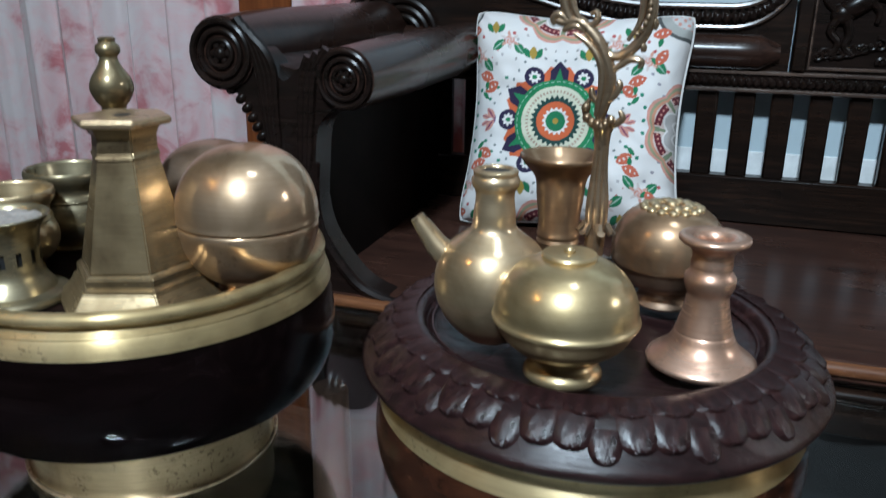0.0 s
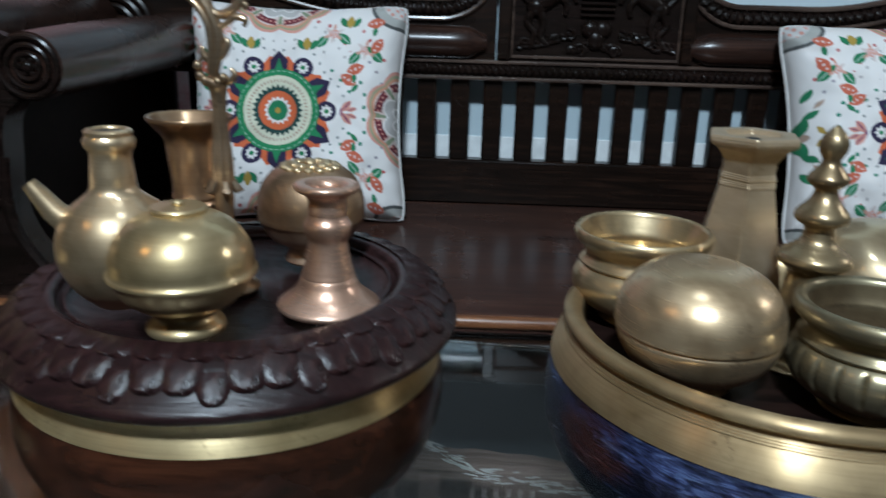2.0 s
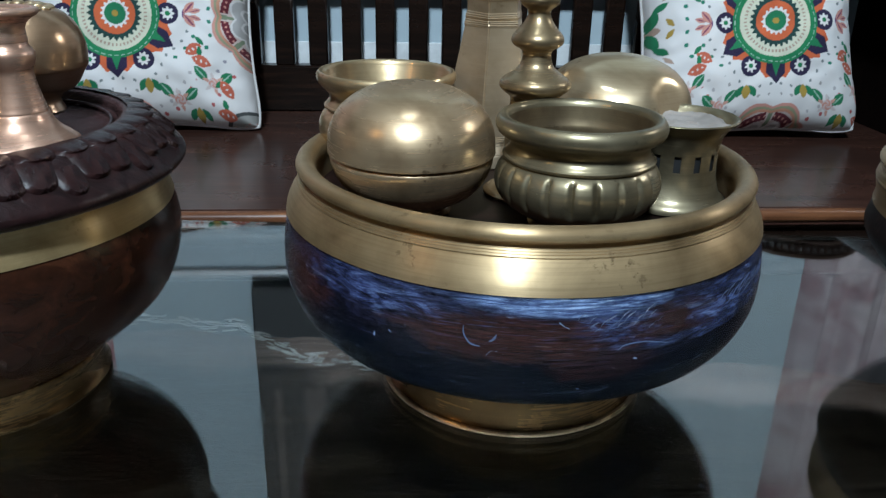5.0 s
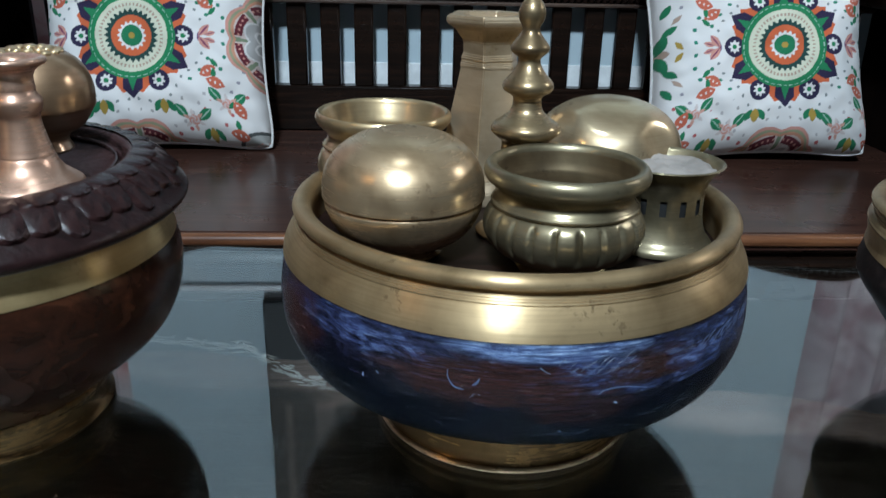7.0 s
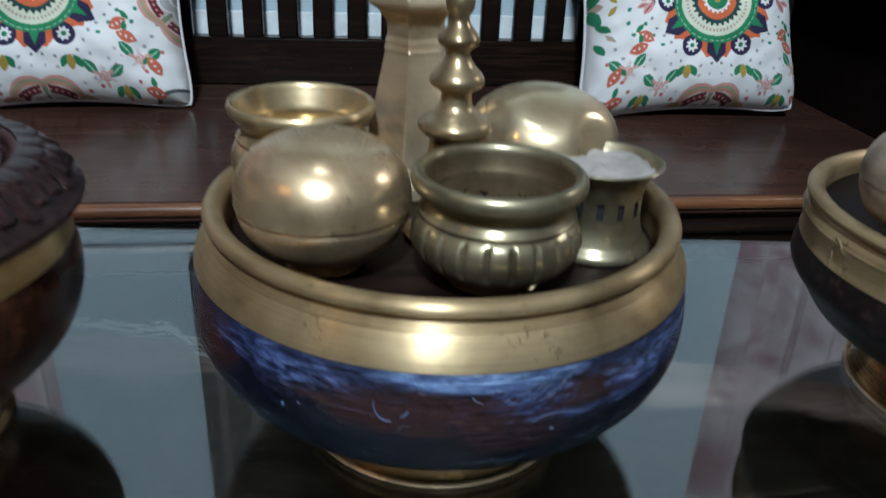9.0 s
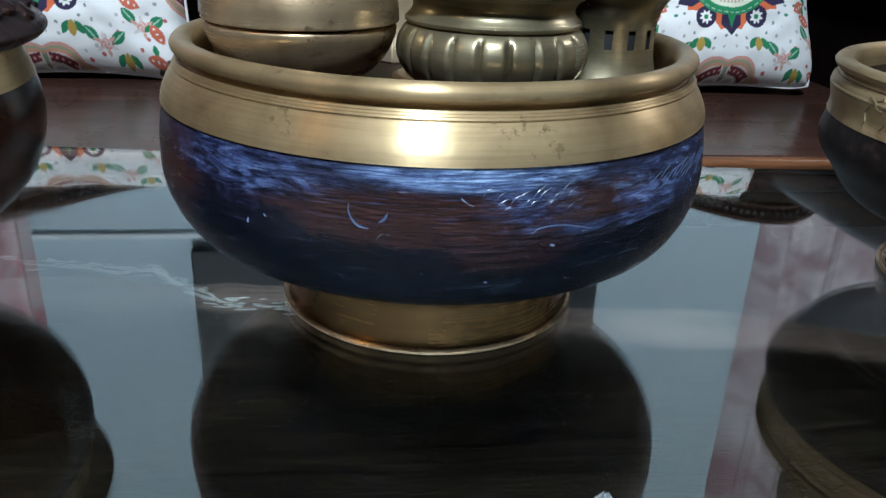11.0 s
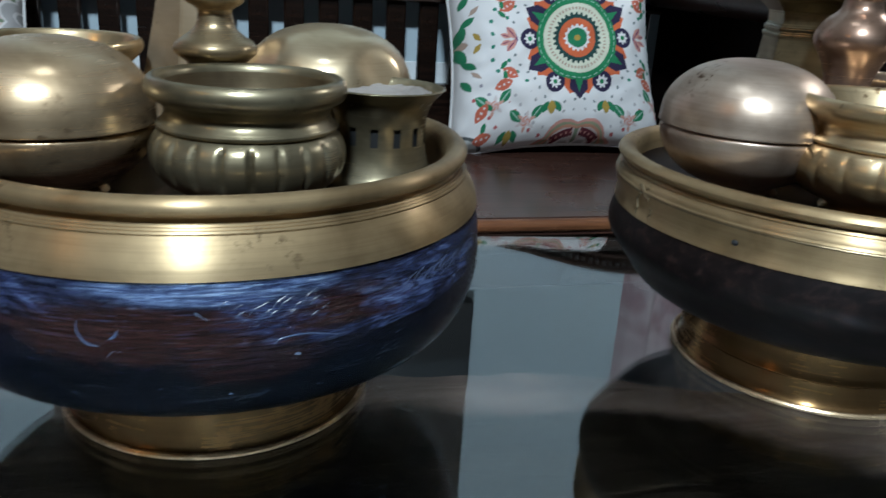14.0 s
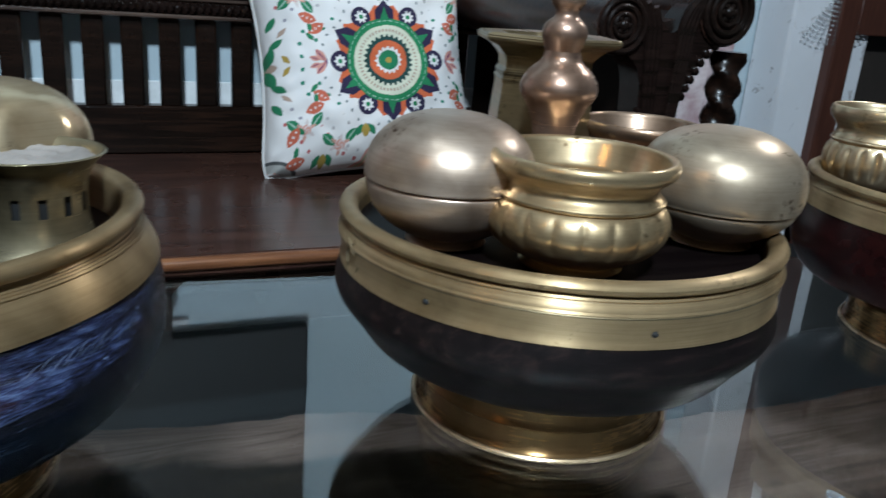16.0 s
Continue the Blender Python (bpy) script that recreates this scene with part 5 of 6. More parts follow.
def open_pot(x, y, z, r, h, brass, label, flutes=0, mouth=0.91, depth=0.07, sharp=1.8, ash=False):
    """A squat pot with a rolled lip, a short neck and a rounded, sometimes fluted belly."""
    b = vessel("pot", x, y, z, label, "pot", 8, "small open pots")
    out = [(0, 0.001), (r * 0.52, 0), (r * 0.56, h * 0.03), (r * 0.50, h * 0.07), (r * 0.62, h * 0.12), (r * 0.86, h * 0.23), (r * 0.975, h * 0.36), (r * 0.985, h * 0.47), (r * 0.93, h * 0.57), (r * 0.86, h * 0.62), (r * 0.86, h * 0.62), (r * 0.885, h * 0.66), (r * 0.84, h * 0.70), (r * 0.82, h * 0.75)]
    thick = 1 - mouth
    rim = [(r * 0.86, h * 0.80), (r * 0.97, h * (0.93 - 0.55 * thick)), (r, h * (0.975 - 0.40 * thick)), (r * (1 - 0.2 * thick), h * (1 - 0.18 * thick)), (r * (1 - 0.5 * thick), h), (r * mouth, h * 0.985), (r * mouth * 0.97, h * 0.94)]
    part("body", lathe(out + rim, 240 if flutes else 72, flute=(flutes, r * depth, h * 0.27, h * 0.59, sharp) if flutes else None, wobble=0.0 if flutes else 0.006), brass, b)
    part("inside", lathe([(r * mouth * 0.97, h * 0.94), (r * 0.80, h * 0.80), (r * 0.77, h * 0.74), (r * 0.80, h * 0.66), (r * 0.88, h * 0.45), (r * 0.72, h * 0.18), (r * 0.4, h * 0.12), (0, h * 0.115)], 64), GRIMY if ash else brass, b, "grimy brown inside" if ash else "bare brass inside")
    if ash:
        bm = lathe([(0, h * 0.44)] + [(r * 0.84 * q / 10, h * (0.44 + 0.02 * math.cos(q * 1.3))) for q in range(1, 10)] + [(r * 0.865, h * 0.43), (r * 0.85, h * 0.36)], 56, False)
        for v in bm.verts:
            v.co.z += h * (0.05 * noise.noise(v.co * 120) + 0.04 * noise.noise(v.co * 400))
        part("ash", bm, ASH, b, "pale pinkish ash lying in the pot")
    part("neck_ring", tube([(r * 0.875 * math.cos(a), r * 0.875 * math.sin(a), h * 0.645) for a in np.linspace(0, 2 * math.pi, 64, endpoint=False)], r * 0.03, 8, closed=True), brass, b)
    return b


def hexagon(levels, bm=None, n=6, turn=0.0):
    """A six-sided vessel from (radius, height) levels, with flat sides."""
    bm = bm or bmesh.new()
    rings = [[bm.verts.new((r * math.cos(turn + 2 * math.pi * k / n), r * math.sin(turn + 2 * math.pi * k / n), z)) for k in range(n)] for r, z in levels]
    for a, b in zip(rings, rings[1:]):
        for k in range(n):
            bm.faces.new((a[k], a[(k + 1) % n], b[(k + 1) % n], b[k]))
    bm.faces.new(rings[0][::-1])
    bm.faces.new(rings[-1])
    for v in bm.verts:
        v.co += 0.0011 * noise.noise_vector(v.co * 60 + Vector((3, 7, 1)))
    bmesh.ops.bevel(bm, geom=list(bm.edges), offset=0.0008, segments=2, affect="EDGES")
    return bm


def hex_vase(x, y, z, h, r, brass, label, turn=0.0, base=1.35, neck=0.62):
    b = vessel("hexagonal_vase", x, y, z, label, "vase", turn, "hexagonal vases")
    lv = [(r * base, 0), (r * base, h * 0.025), (r * base * 0.97, h * 0.07), (r * base * 0.86, h * 0.115), (r * base * 0.86, h * 0.14), (r * base * 0.80, h * 0.15), (r * base * 0.80, h * 0.185),
          (r * neck * 1.02, h * 0.72), (r * neck * 1.02, h * 0.722), (r * neck * 1.08, h * 0.735), (r * neck * 1.0, h * 0.75), (r * neck * 1.06, h * 0.775), (r * neck * 0.98, h * 0.79), (r * neck, h * 0.86), (r * 0.80, h * 0.925), (r * 0.98, h * 0.955), (r, h * 0.98), (r * 0.97, h),
          (r * 0.62, h * 0.996), (r * 0.60, h * 0.975), (r * 0.56, h * 0.972)]
    part("body", hexagon(lv), brass, b, "", 20)
    part("hole", lathe([(0, h * 0.9745), (r * 0.13, h * 0.9745), (r * 0.15, h * 0.973), (r * 0.15, h * 0.970)], 20), BLACK, b, "small dark hole in the sunken top")
    return b


def hex_tower(x, y, z, h, r):
    """A heavy six-sided tower on a stepped flaring plinth, with a thin wide plate on top."""
    b = vessel("hexagonal_tower", x, y, z, "heavy brass hexagonal tower with a flat collared top", "tower", 20)
    part("plinth", hexagon([(r * 1.84, 0), (r * 1.84, h * 0.03), (r * 1.70, h * 0.055), (r * 1.46, h * 0.12), (r * 1.46, h * 0.14), (r * 1.36, h * 0.15), (r * 1.36, h * 0.20), (r * 1.26, h * 0.215)]), BRASS_OLD, b, "stepped flaring plinth", 20)
    part("body", hexagon([(r * 1.22, h * 0.216), (r * 0.70, h * 0.79), (r * 0.76, h * 0.80), (r * 0.70, h * 0.82), (r * 0.68, h * 0.90), (r * 0.76, h * 0.945), (r * 0.80, h * 0.955)]), BRASS_OLD, b, "", 20)
    plate = part("top_plate", hexagon([(r * 0.92, h * 0.9555), (r * 1.03, h * 0.965), (r * 1.04, h * 0.99), (r * 1.02, h)]), BRASS_PALE, b, "flat pale brass plate", 20)
    part("socket", lathe([(0, h * 1.0015), (r * 0.17, h * 1.0015), (r * 0.19, h * 1.0005), (r * 0.19, h * 1.0005)], 20), BLACK, plate, "small dark hole")
    return b


def tiered_finial(x, y, z, h, r, brass, label, bulb=False):
    """A turned spire of shrinking bulbs."""
    b = vessel("finial", x, y, z, label, "finial", 0, "turned finials")
    p = [(0, 0), (r * 1.30, 0), (r * 1.34, h * 0.012), (r * 0.95, h * 0.03), (r * 0.82, h * 0.12), (r * 0.76, h * 0.28), (r * 0.68, h * 0.37), (r * 0.68, h * 0.405), (r * 0.88, h * 0.430), (r, h * 0.450), (r * 0.97, h * 0.472), (r * 0.66, h * 0.507), (r * 0.46, h * 0.535), (r * 0.40, h * 0.575), (r * 0.42, h * 0.59), (r * 0.68, h * 0.615), (r * 0.73, h * 0.63), (r * 0.70, h * 0.648), (r * 0.45, h * 0.69), (r * 0.31, h * 0.73), (r * 0.32, h * 0.745),
         (r * 0.52, h * 0.77), (r * 0.55, h * 0.785), (r * 0.50, h * 0.80), (r * 0.27, h * 0.845), (r * 0.24, h * 0.862), (r * 0.34, h * 0.89), (r * 0.38, h * 0.92), (r * 0.30, h * 0.955), (r * 0.12, h * 0.985), (0, h)]
    if bulb:
        p = [(0, 0), (r * 0.9, 0), (r, h * 0.02), (r * 0.7, h * 0.06), (r * 0.55, h * 0.20), (r * 0.56, h * 0.34), (r * 0.66, h * 0.43), (r * 0.86, h * 0.495), (r * 1.08, h * 0.545), (r * 1.10, h * 0.575), (r * 0.92, h * 0.625), (r * 0.55, h * 0.675), (r * 0.50, h * 0.705), (r * 0.58, h * 0.74), (r * 0.64, h * 0.77), (r * 0.52, h * 0.81),
             (r * 0.34, h * 0.83), (r * 0.32, h * 0.85), (r * 0.48, h * 0.885), (r * 0.44, h * 0.92), (r * 0.22, h * 0.95), (r * 0.26, h * 0.97), (0, h)]
    turned(b, p, brass, (("foot", 6), ("bulb", 13), ("spire", len(p) - 1)) if not bulb else (("foot", 5), ("bulb", 12), ("spire", len(p) - 1)))
    return b


def knob_finial(x, y, z, h, r, brass, label):
    """A slim stem, a flat disc, one fat bulb and a small knob on top."""
    b = vessel("finial", x, y, z, label, "finial", 0, "turned finials")
    p = [(0, 0), (r * 1.2, 0), (r * 1.2, 0.003), (r * 0.6, 0.012), (r * 0.5, 0.05), (r * 0.5, h - 0.085), (r * 0.7, h - 0.079), (r * 1.30, h - 0.075), (r * 1.36, h - 0.071), (r * 1.2, h - 0.065), (r * 0.62, h - 0.059), (r * 0.55, h - 0.056), (r * 0.75, h - 0.051), (r, h - 0.041), (r * 0.92, h - 0.033), (r * 0.55, h - 0.023), (r * 0.42, h - 0.018),
         (r * 0.40, h - 0.0155), (r * 0.55, h - 0.0125), (r * 0.53, h - 0.007), (r * 0.36, h - 0.004), (r * 0.40, h - 0.0015), (0, h)]
    turned(b, p, brass, (("foot", 5), ("disc", 10), ("bulb", 16), ("knob", len(p) - 1)))
    return b


def holed_cup(x, y, z, r, h, spread=0.95):
    b = vessel("incense_cup", x, y, z, "flared brass incense cup pierced with slots, full of ash", "cup", 0, "incense cups")
    wall = [(r * spread * 0.9, 0), (r * spread, 0.001), (r * spread * 0.98, h * 0.08), (r * (0.42 + 0.44 * spread), h * 0.14), (r * (0.42 + 0.44 * spread), h * 0.14), (r * (0.44 + 0.38 * spread), h * 0.19), (r * 0.73, h * 0.34), (r * 0.71, h * 0.55), (r * 0.73, h * 0.74), (r * 0.82, h * 0.88), (r, h), (r, h), (r * 0.975, h * 1.012), (r * 0.93, h), (r * 0.80, h * 0.90), (r * 0.70, h * 0.80), (0, h * 0.8)]
    n = 78
    bm = lathe(wall, n)
    holes = []
    for f in bm.faces:
        c = f.calc_center_median()
        k = int((math.atan2(c.y, c.x) % (2 * math.pi)) / (2 * math.pi) * n)
        if k % 6 < 2 and h * 0.48 < c.z < h * 0.63 and math.hypot(c.x, c.y) > r * 0.69:
            holes.append(f)
    bmesh.ops.delete(bm, geom=holes, context="FACES")
    part("body", bm, BRASS_GREEN, b)
    # Black cylinder added behind the slots in place of the shade inside.
    part("slot_backing", lathe([(r * 0.66, h * 0.2), (r * 0.66, h * 0.86)], 40, False), BLACK, b, "black cylinder added to darken the slots")
    bm = lathe([(0, h * 0.945)] + [(r * 0.855 * q / 16, h * (0.945 + 0.008 * math.cos(q))) for q in range(1, 16)] + [(r * 0.86, h * 0.93), (r * 0.78, h * 0.86)], 56, False)
    for v in bm.verts:
        v.co.z += h * (0.040 * noise.noise(v.co * 110) + 0.020 * noise.noise(v.co * 300))
    part("ash", bm, ASH, b, "pale pinkish ash")
    return b


# bowl with the blue sheen
Z3 = TABLE_Z + PLATE3 + 0.0003
dome_box(0.240, 0.442, Z3, 0.050, 0.079, BRASS_PALE, "pale brass round box with a dented domed lid", 0.48, 0.47)
open_pot(0.335, 0.416, Z3, 0.0485, 0.066, BRASS_GREEN, "greenish brass pot with fluted belly and some ash inside", 22, 0.86, 0.075, 5.0, True)
open_pot(0.226, 0.543, Z3, 0.049, 0.069, BRASS, "brass pot with a wide flared lip", 0)
hex_vase(0.304, 0.572, Z3, 0.1345, 0.0345, BRASS_DULL, "dull brass hexagonal vase tapering to a flared top", 14)
tiered_finial(0.319, 0.478, Z3, 0.156, 0.0225, BRASS_OLD, "turned old brass finial of stacked bulbs")
dome_box(0.386, 0.525, Z3, 0.0525, 0.084, BRASS_BRIGHT, "bright brass round box with a dented, blotchy domed lid", 0.5, 0.45, "dented domed lid", None, ((-58, 0.72, 0.022, 0.004), (-100, 0.93, 0.026, 0.0028), (-150, 0.78, 0.02, 0.002)))
holed_cup(0.408, 0.458, Z3, 0.0365, 0.056)


def spouted_bottle(x, y, z):
    b = vessel("spouted_bottle", x, y, z, "round brass bottle with a tall neck and stub spout", "bottle")
    part("body", lathe([(0, 0), (0.016, 0), (0.019, 0.003), (0.026, 0.010), (0.034, 0.026), (0.0345, 0.042), (0.028, 0.057), (0.0185, 0.0650), (0.0136, 0.0695), (0.0125, 0.078), (0.0119, 0.092), (0.0137, 0.0945), (0.0137, 0.0945), (0.0142, 0.0985), (0.0128, 0.101), (0.0132, 0.1035), (0.0105, 0.105), (0.0092, 0.1035), (0.0085, 0.09), (0, 0.088)], 56), TANBRASS, b)
    part("spout", tube([(-0.027, -0.004, 0.050), (-0.034, -0.005, 0.056), (-0.041, -0.006, 0.066), (-0.046, -0.007, 0.073)], lambda q: 0.0085 - 0.0042 * q, 14), TANBRASS, b)
    # Black disc stands in for the shade inside the neck.
    part("mouth", lathe([(0.0088, 0.1032), (0.004, 0.1028), (0, 0.1028)], 20), BLACK, b, "black disc for the shade in the open mouth")


def low_jar(x, y, z):
    b = vessel("jar", x, y, z, "squat yellow brass jar with a seamed belly and short collar", "jar")
    part("base", lathe([(0, 0.001), (0.0205, 0), (0.022, 0.002), (0.0205, 0.0055), (0.0165, 0.009), (0.017, 0.0125), (0.026, 0.017), (0.034, 0.024), (0.0385, 0.032), (0.0395, 0.0335), (0.0395, 0.0335), (0.0, 0.0335)], 64), JARBRASS, b)
    part("shoulder", lathe([(0, 0.0337), (0.0398, 0.0337), (0.0404, 0.035), (0.0398, 0.0365), (0.0392, 0.037), (0.0385, 0.044), (0.0345, 0.054), (0.027, 0.0625), (0.018, 0.067), (0.0145, 0.068), (0.0145, 0.068), (0.0150, 0.0700), (0.0140, 0.0712), (0.0140, 0.0712), (0.0, 0.0718)], 64), JARBRASS, b)
    part("knob", lathe([(0, 0.0716), (0.0028, 0.0716), (0.0031, 0.0730), (0.0020, 0.0743), (0, 0.0747)], 24), JARBRASS, b)


def trumpet(x, y, z, h, r, brass, label, waist=0.42, foot=0.75):
    b = vessel("trumpet_vase", x, y, z, label, "vase", 0, "trumpet vases")
    p = [(0, 0), (r * foot, 0), (r * foot, h * 0.03), (r * waist * 1.3, h * 0.10), (r * waist, h * 0.22), (r * waist, h * 0.45), (r * waist, h * 0.45), (r * waist * 1.07, h * 0.47), (r * waist * 1.0, h * 0.49), (r * waist * 1.06, h * 0.51), (r * waist * 1.02, h * 0.53), (r * waist * 1.15, h * 0.75), (r * 0.62, h * 0.86), (r * 0.95, h * 0.965), (r, h * 0.985), (r * 0.98, h), (r * 0.90, h * 0.985), (r * 0.5, h * 0.86), (r * 0.42, h * 0.7), (0, h * 0.66)]
    turned(b, p, brass, (("foot", 4), ("body", len(p) - 1)), 56)
    return b


def engraved_pot(x, y, z):
    b = vessel("lidded_box", x, y, z, "round copper-toned box with an engraved flower on its lid", "box", 0, "round lidded boxes")
    part("base", lathe([(0, 0), (0.017, 0), (0.019, 0.002), (0.017, 0.006), (0.0165, 0.010), (0.028, 0.018), (0.0355, 0.030), (0.0355, 0.030), (0, 0.03)], 56), BRONZE, b)
    lid = part("lid", lathe([(0, 0.0304), (0.0362, 0.0304), (0.037, 0.035), (0.0365, 0.0465), (0.031, 0.0595), (0.023, 0.0665), (0.019, 0.068), (0.019, 0.068), (0.0, 0.070)], 56), PINKBRASS, b)
    bm = bmesh.new()
    for k in range(10):
        a = 2 * math.pi * k / 10
        blob(bm, (0.0115 * math.cos(a), 0.0115 * math.sin(a), 0.0695), (0.0042, 0.0042, 0.0022), 0, 2)
    for k in range(15):
        a = 2 * math.pi * (k + 0.5) / 15
        blob(bm, (0.0178 * math.cos(a), 0.0178 * math.sin(a), 0.0680), (0.0038, 0.0038, 0.0021), 0, 2)
    blob(bm, (0, 0, 0.0705), (0.005, 0.005, 0.0025), 0, 2)
    part("flower_relief", bm, BRASS, lid, "engraved brass flower")


def candlestick(x, y, z):
    b = vessel("candlestick", x, y, z, "small pinkish copper candlestick with a broad foot and wide rim", "candlestick")
    part("foot", lathe([(0, 0.001), (0.0295, 0), (0.031, 0.002), (0.0305, 0.0035), (0.0305, 0.0035), (0.0275, 0.006), (0.0212, 0.011), (0.0176, 0.0165), (0.0158, 0.0205), (0, 0.0205)], 56), COPPER, b)
    part("stem", lathe([(0, 0.0203), (0.0161, 0.0203), (0.0158, 0.0215), (0.0134, 0.031), (0.0118, 0.040), (0.0117, 0.043), (0.0124, 0.0445), (0.0140, 0.049), (0.0140, 0.053), (0.0114, 0.0565), (0.0110, 0.0585), (0, 0.0585)], 56), COPPER, b)
    part("cup", lathe([(0, 0.0583), (0.0112, 0.0583), (0.0114, 0.0595), (0.0112, 0.066), (0.0135, 0.070), (0.0190, 0.0735), (0.0194, 0.0752), (0.0185, 0.0765), (0.009, 0.074), (0.008, 0.066), (0, 0.065)], 56), COPPER, b)


def ornate_stand(x, y, z):
    """An ornate cast handle: a fluted stem opening into a lopsided scrolled loop with a leaf flame on top."""
    b = vessel("ornate_handle", x, y, z, "ornate cast brass stand with a scrolled open loop and crown", "ornament", -6)

    def stroke(bm, thick, points, depth=0.0):
        line = smooth_line([(0.001 * px, depth, 0.001 * pz) for px, pz in points], 6)
        return tube(line, lambda q: 0.52 * thick * (0.55 + 0.9 * math.sin(math.pi * min(1.0, 0.12 + 0.8 * q))), 9, bm)

    part("foot", lathe([(0, 0), (0.019, 0), (0.020, 0.002), (0.016, 0.005), (0.009, 0.009), (0.007, 0.014), (0, 0.014)], 28), HANDLEBRASS, b)
    part("stem", lathe([(0, 0.0138), (0.0068, 0.0138), (0.0058, 0.030), (0.0056, 0.050), (0.0062, 0.062), (0.0068, 0.074), (0.0066, 0.084), (0.0050, 0.100), (0.0044, 0.116), (0.0052, 0.125), (0.0062, 0.128), (0.0048, 0.131), (0, 0.132)], 42, flute=(7, 0.0016, 0.055, 0.118)), HANDLEBRASS, b, "fluted stem")
    bm = bmesh.new()
    for k in range(6):
        a = k * 1.05
        tube([(0.006 * math.cos(a), 0.006 * math.sin(a), 0.070), (0.0095 * math.cos(a), 0.0095 * math.sin(a), 0.064), (0.011 * math.cos(a), 0.011 * math.sin(a), 0.066)], 0.0024, 7, bm)
    part("stem_leaves", bm, HANDLEBRASS, b, "cast leaves round the stem")
    bm = stroke(bmesh.new(), 0.0052, [(1, 122), (-2, 132), (0, 142), (2, 150), (1, 160), (-2, 168), (-6.5, 176), (-12, 182), (-19, 187), (-26, 185.5), (-31, 186.5)])
    stroke(bm, 0.0030, [(-4, 134), (-3, 142), (-2, 152), (-3, 162), (-7, 170), (-13, 176), (-20, 180)], -0.0025)
    for line in ([(2, 128), (7, 130), (11, 134), (9, 138)], [(1, 142), (5, 146), (8, 152), (6.5, 155)], [(0, 158), (7, 163), (13, 167), (19, 166), (18, 162)],
                 [(-3, 130), (-8, 132), (-11, 138), (-8, 144)], [(-2, 140), (-7, 145), (-8, 150)], [(-24, 186), (-29, 190), (-33, 188), (-32, 184)], [(-14, 181), (-20, 184), (-27, 181)]):
        stroke(bm, 0.0029, line, -0.001)
    for px, pz in ((-9, 133), (-6, 130.5), (-2.5, 129.5), (2, 130), (5, 132.5), (-10, 139)):
        blob(bm, (0.001 * px, -0.0035, 0.001 * pz), (0.0028, 0.0028, 0.0032), 0, 2)
    part("scroll_stem", bm, HANDLEBRASS, b, "scrolling leafy upper stem")
    bm = stroke(bmesh.new(), 0.0046, [(-21, 185), (-26, 193), (-27.5, 206), (-22.5, 217), (-14, 223), (-6, 221)])
    stroke(bm, 0.0030, [(-17, 187), (-21.5, 195), (-22.5, 206), (-18, 214), (-11, 218)], -0.0015)
    stroke(bm, 0.0044, [(-5, 214), (1, 219), (10, 219), (18, 211.5), (22, 199), (20.5, 184), (13.5, 173), (4, 168), (-3, 171.5), (-2, 176)])
    stroke(bm, 0.0027, [(3, 214), (9, 214), (14.5, 208), (17.5, 198), (16, 186), (10.5, 177)], -0.0018)
    stroke(bm, 0.0027, [(-19, 186), (-12.5, 184), (-7.5, 187), (-8, 191.5), (-11.5, 190.5)], -0.001)
    for line in ([(-27, 198), (-30.5, 203), (-30, 207)], [(-26, 210), (-28, 215), (-25.5, 218)], [(-20, 218), (-21, 223), (-17, 225)], [(21, 190), (24.5, 187), (24, 183)], [(22, 203), (25, 206), (23, 209)], [(15, 176), (19, 174), (19, 171)]):
        stroke(bm, 0.0026, line)
    for k in range(13):
        a = -0.75 + 2.0 * k / 12
        blob(bm, (0.0222 * math.cos(a) - 0.0005, -0.0035, 0.195 + 0.021 * math.sin(a)), (0.0017, 0.0015, 0.0017), 0, 1)
    part("loop", bm, HANDLEBRASS, b, "lopsided scrolled loop with leaf curls and beading")
    bm = stroke(bmesh.new(), 0.0050, [(-12, 219), (-12.5, 227), (-10, 234), (-6, 241)])
    stroke(bm, 0.0044, [(-6, 219), (-4.5, 227), (-5.5, 234), (-4, 240)], -0.0015)
    stroke(bm, 0.0036, [(-1, 219), (4, 224.5), (7.5, 231), (9, 226)])
    stroke(bm, 0.0032, [(2, 217), (7, 221), (11, 222)], -0.001)
    stroke(bm, 0.0032, [(-16, 221), (-17, 226), (-14.5, 229)])
    for k in range(5):
        blob(bm, (0.001 * (-14 + 3.4 * k), -0.0045, 0.001 * (219 + 1.2 * (k % 2))), (0.0026, 0.0024, 0.0026), 0, 1)
    part("crown", bm, HANDLEBRASS, b, "leaf flame crown")


Z2 = TABLE_Z + 0.1505 + 0.0263
spouted_bottle(-0.108, 0.440, Z2)
low_jar(-0.057, 0.402, Z2)
trumpet(-0.078, 0.490, Z2, 0.106, 0.0265, PINKBRASS, "brown bronze trumpet vase with a flared mouth", 0.49)
ornate_stand(-0.052, 0.468, Z2)
engraved_pot(-0.010, 0.530, Z2)
candlestick(0.0160, 0.4435, Z2)

# black bowl
Z1 = TABLE_Z + 0.1503
hex_tower(-0.395, 0.476, Z1, 0.140, 0.0345)
dome_box(-0.324, 0.521, Z1, 0.0545, 0.116, ROSE, "rosy brass round box with a seamed lid", 0.50, 0.50)
dome_box(-0.418, 0.618, Z1, 0.050, 0.096, BRONZE, "brown bronze round box with a domed lid", 0.45, 0.48)
knob_finial(-0.451, 0.536, Z1, 0.190, 0.0168, TRUMPETBRASS, "dark olive brass turned finial with a fat bulb")
open_pot(-0.530, 0.560, Z1, 0.036, 0.074, BRASS_GREEN, "brass pot with a flared lip", 0)
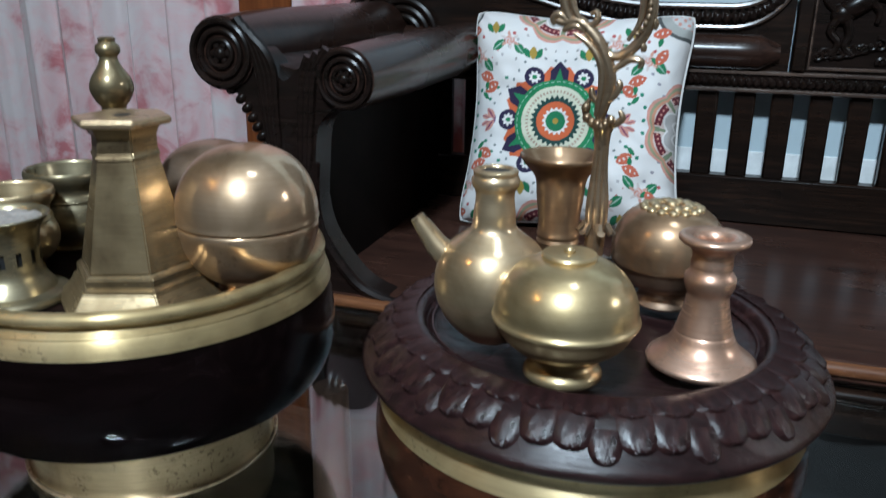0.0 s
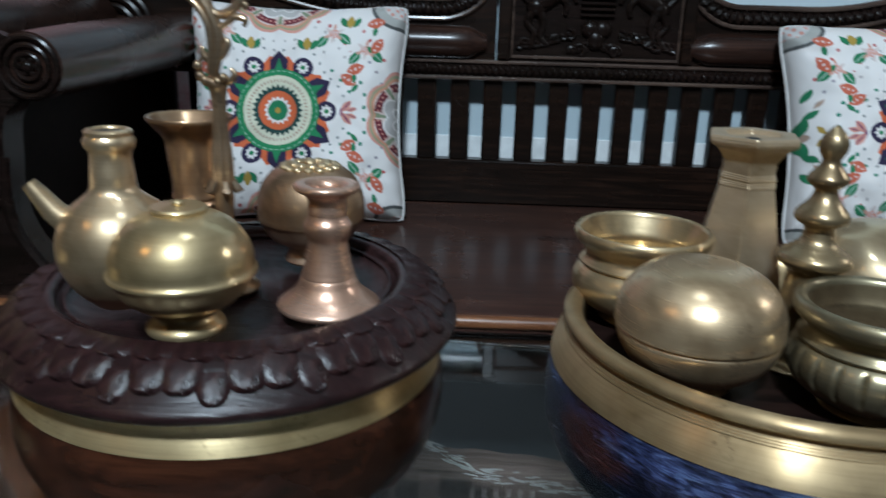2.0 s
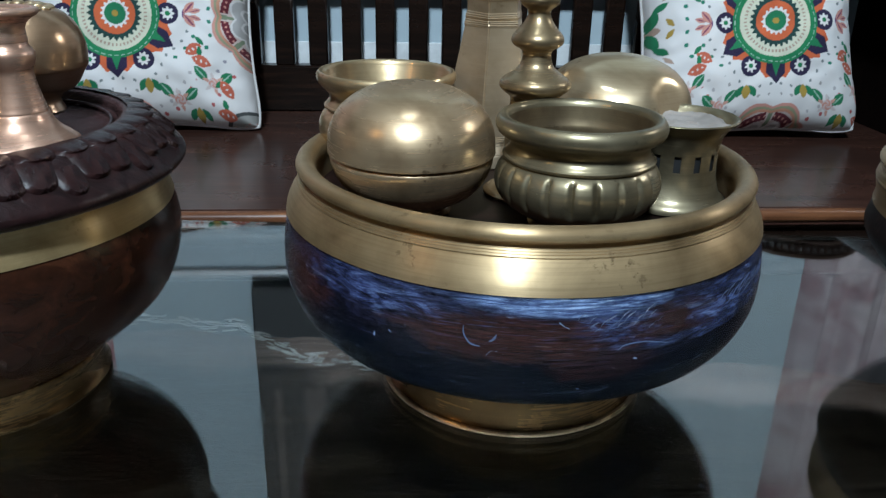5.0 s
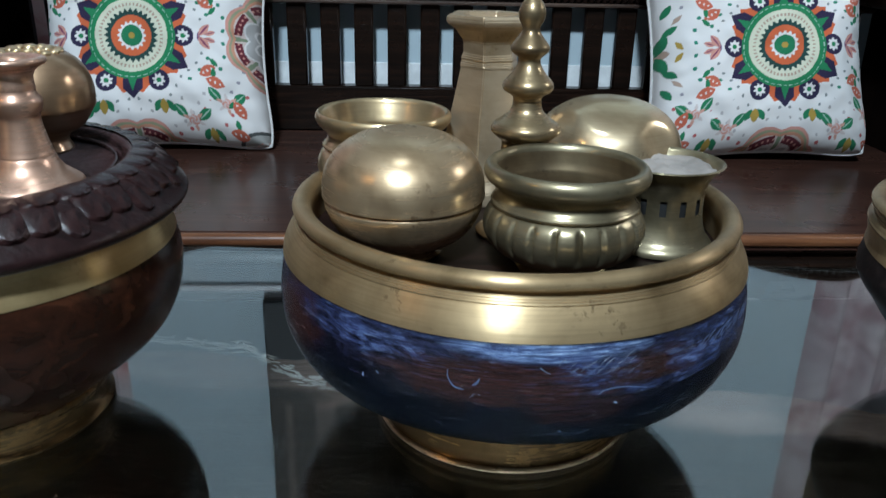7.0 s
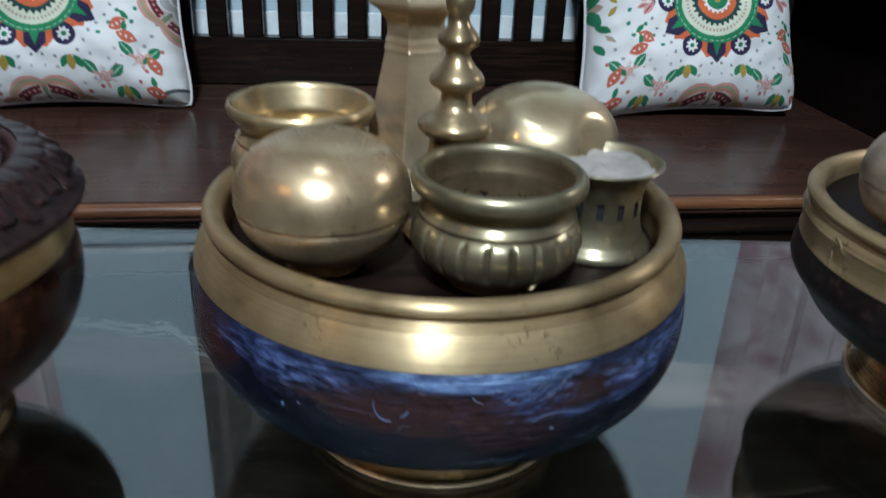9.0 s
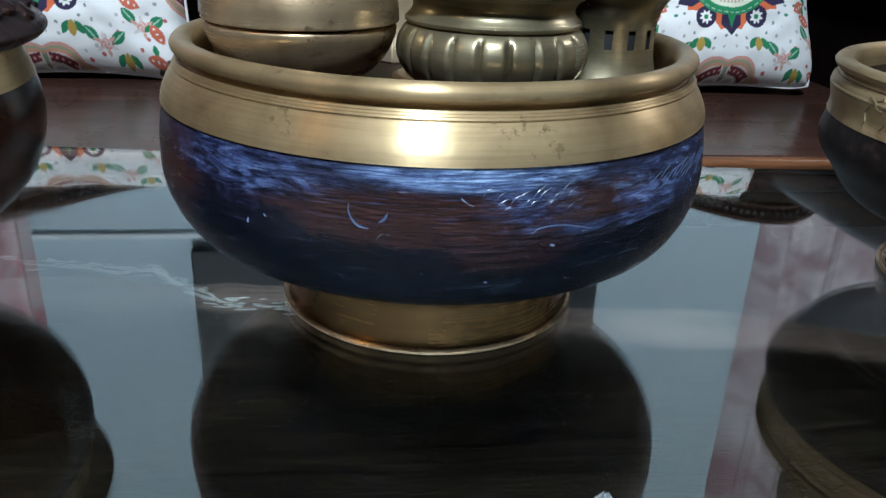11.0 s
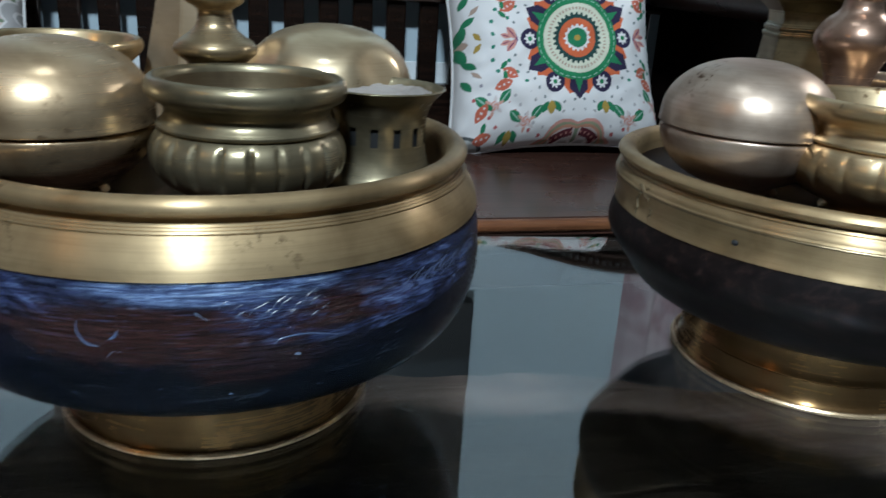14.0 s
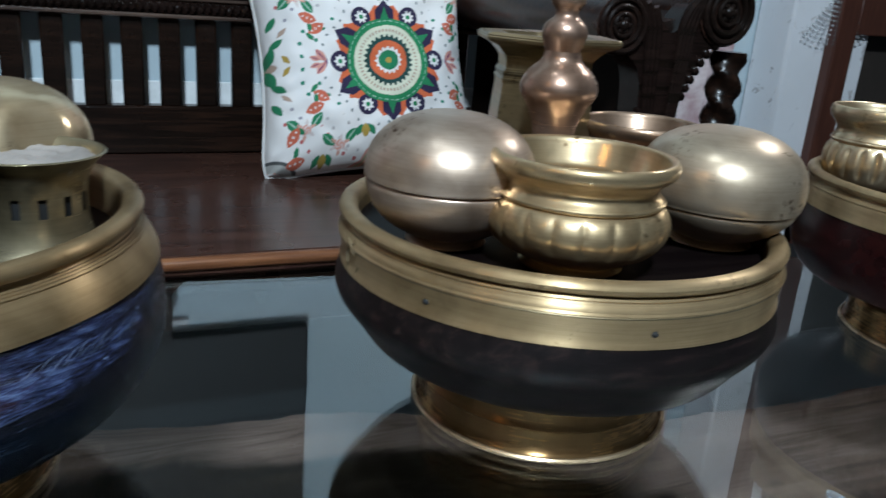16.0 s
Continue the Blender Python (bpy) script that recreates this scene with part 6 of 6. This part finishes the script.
open_pot(-0.527, 0.492, Z1, 0.034, 0.070, BRASS, "small brass pot with a flared lip", 0)
holed_cup(-0.484, 0.440, Z1, 0.034, 0.066, 1.24)

# worn dark bowl
Z4 = TABLE_Z + 0.1313
dome_box(0.643, 0.455, Z4, 0.0540, 0.084, STEELY, "greyed brass round box with a dull domed lid", 0.48, 0.49)
open_pot(0.702, 0.398, Z4, 0.0565, 0.070, FLUTEBRASS, "bright brass pot with a fluted belly and rolled lip", 20, 0.90, 0.024)
dome_box(0.830, 0.420, Z4, 0.0560, 0.081, PALEBROWN, "pale brownish brass round box with a smooth domed lid", 0.5, 0.37)
tiered_finial(0.724, 0.470, Z4, 0.172, 0.0235, REDBRONZE, "pinkish copper turned finial of stacked bulbs", True)
open_pot(0.835, 0.520, Z4, 0.048, 0.067, BRONZE, "copper pot with a wide flared lip", 0)
hex_vase(0.762, 0.556, Z4, 0.127, 0.0585, TRUMPETBRASS, "tall olive brass hexagonal vase with a wide flared top", 12, 0.98, 0.66)

# red bowl
Z5 = TABLE_Z + 0.1183
open_pot(1.130, 0.540, Z5, 0.046, 0.090, BRASS_BRIGHT, "bright brass fluted pot", 20)
dome_box(1.215, 0.44, Z5, 0.05, 0.09, BRASS_PALE, "pale brass round box", 0.5, 0.36)


# ---- clear glass leaves lying on the table ----
def glass_leaf(x, y, turn, size):
    b = thing("glass_leaf", (x, y, TABLE_Z), "small clear pressed-glass leaf ornament on the table", "ornament", "glass leaves", turn)
    bm = bmesh.new()
    n = 16
    rows = []
    for i in range(n + 1):
        t = i / n
        w = 0.38 * size * math.sin(math.pi * min(1.0, t * 0.96 + 0.02)) ** 0.8 * (1 + 0.12 * math.sin(t * 40))
        zz = 0.004 + 0.35 * size * t ** 1.6
        rows.append([bm.verts.new((q * w, (t - 0.5) * size, zz + 0.10 * size * abs(q))) for q in (-1, -0.5, 0, 0.5, 1)])
    for a, c in zip(rows, rows[1:]):
        for j in range(4):
            bm.faces.new((a[j], a[j + 1], c[j + 1], c[j]))
    made = bmesh.ops.extrude_face_region(bm, geom=list(bm.faces))["geom"]
    for v in made:
        if isinstance(v, bmesh.types.BMVert):
            v.co.z -= 0.003
    part("blade", bm, CRYSTAL, b, "", 30)


for lx, ly, lt, ls in ((0.133, 0.266, 60, 0.015), (0.150, 0.264, -50, 0.013), (0.364, 0.258, -20, 0.016), (0.452, 0.250, 25, 0.015), (0.845, 0.288, 60, 0.015)):
    glass_leaf(lx, ly, lt, ls)
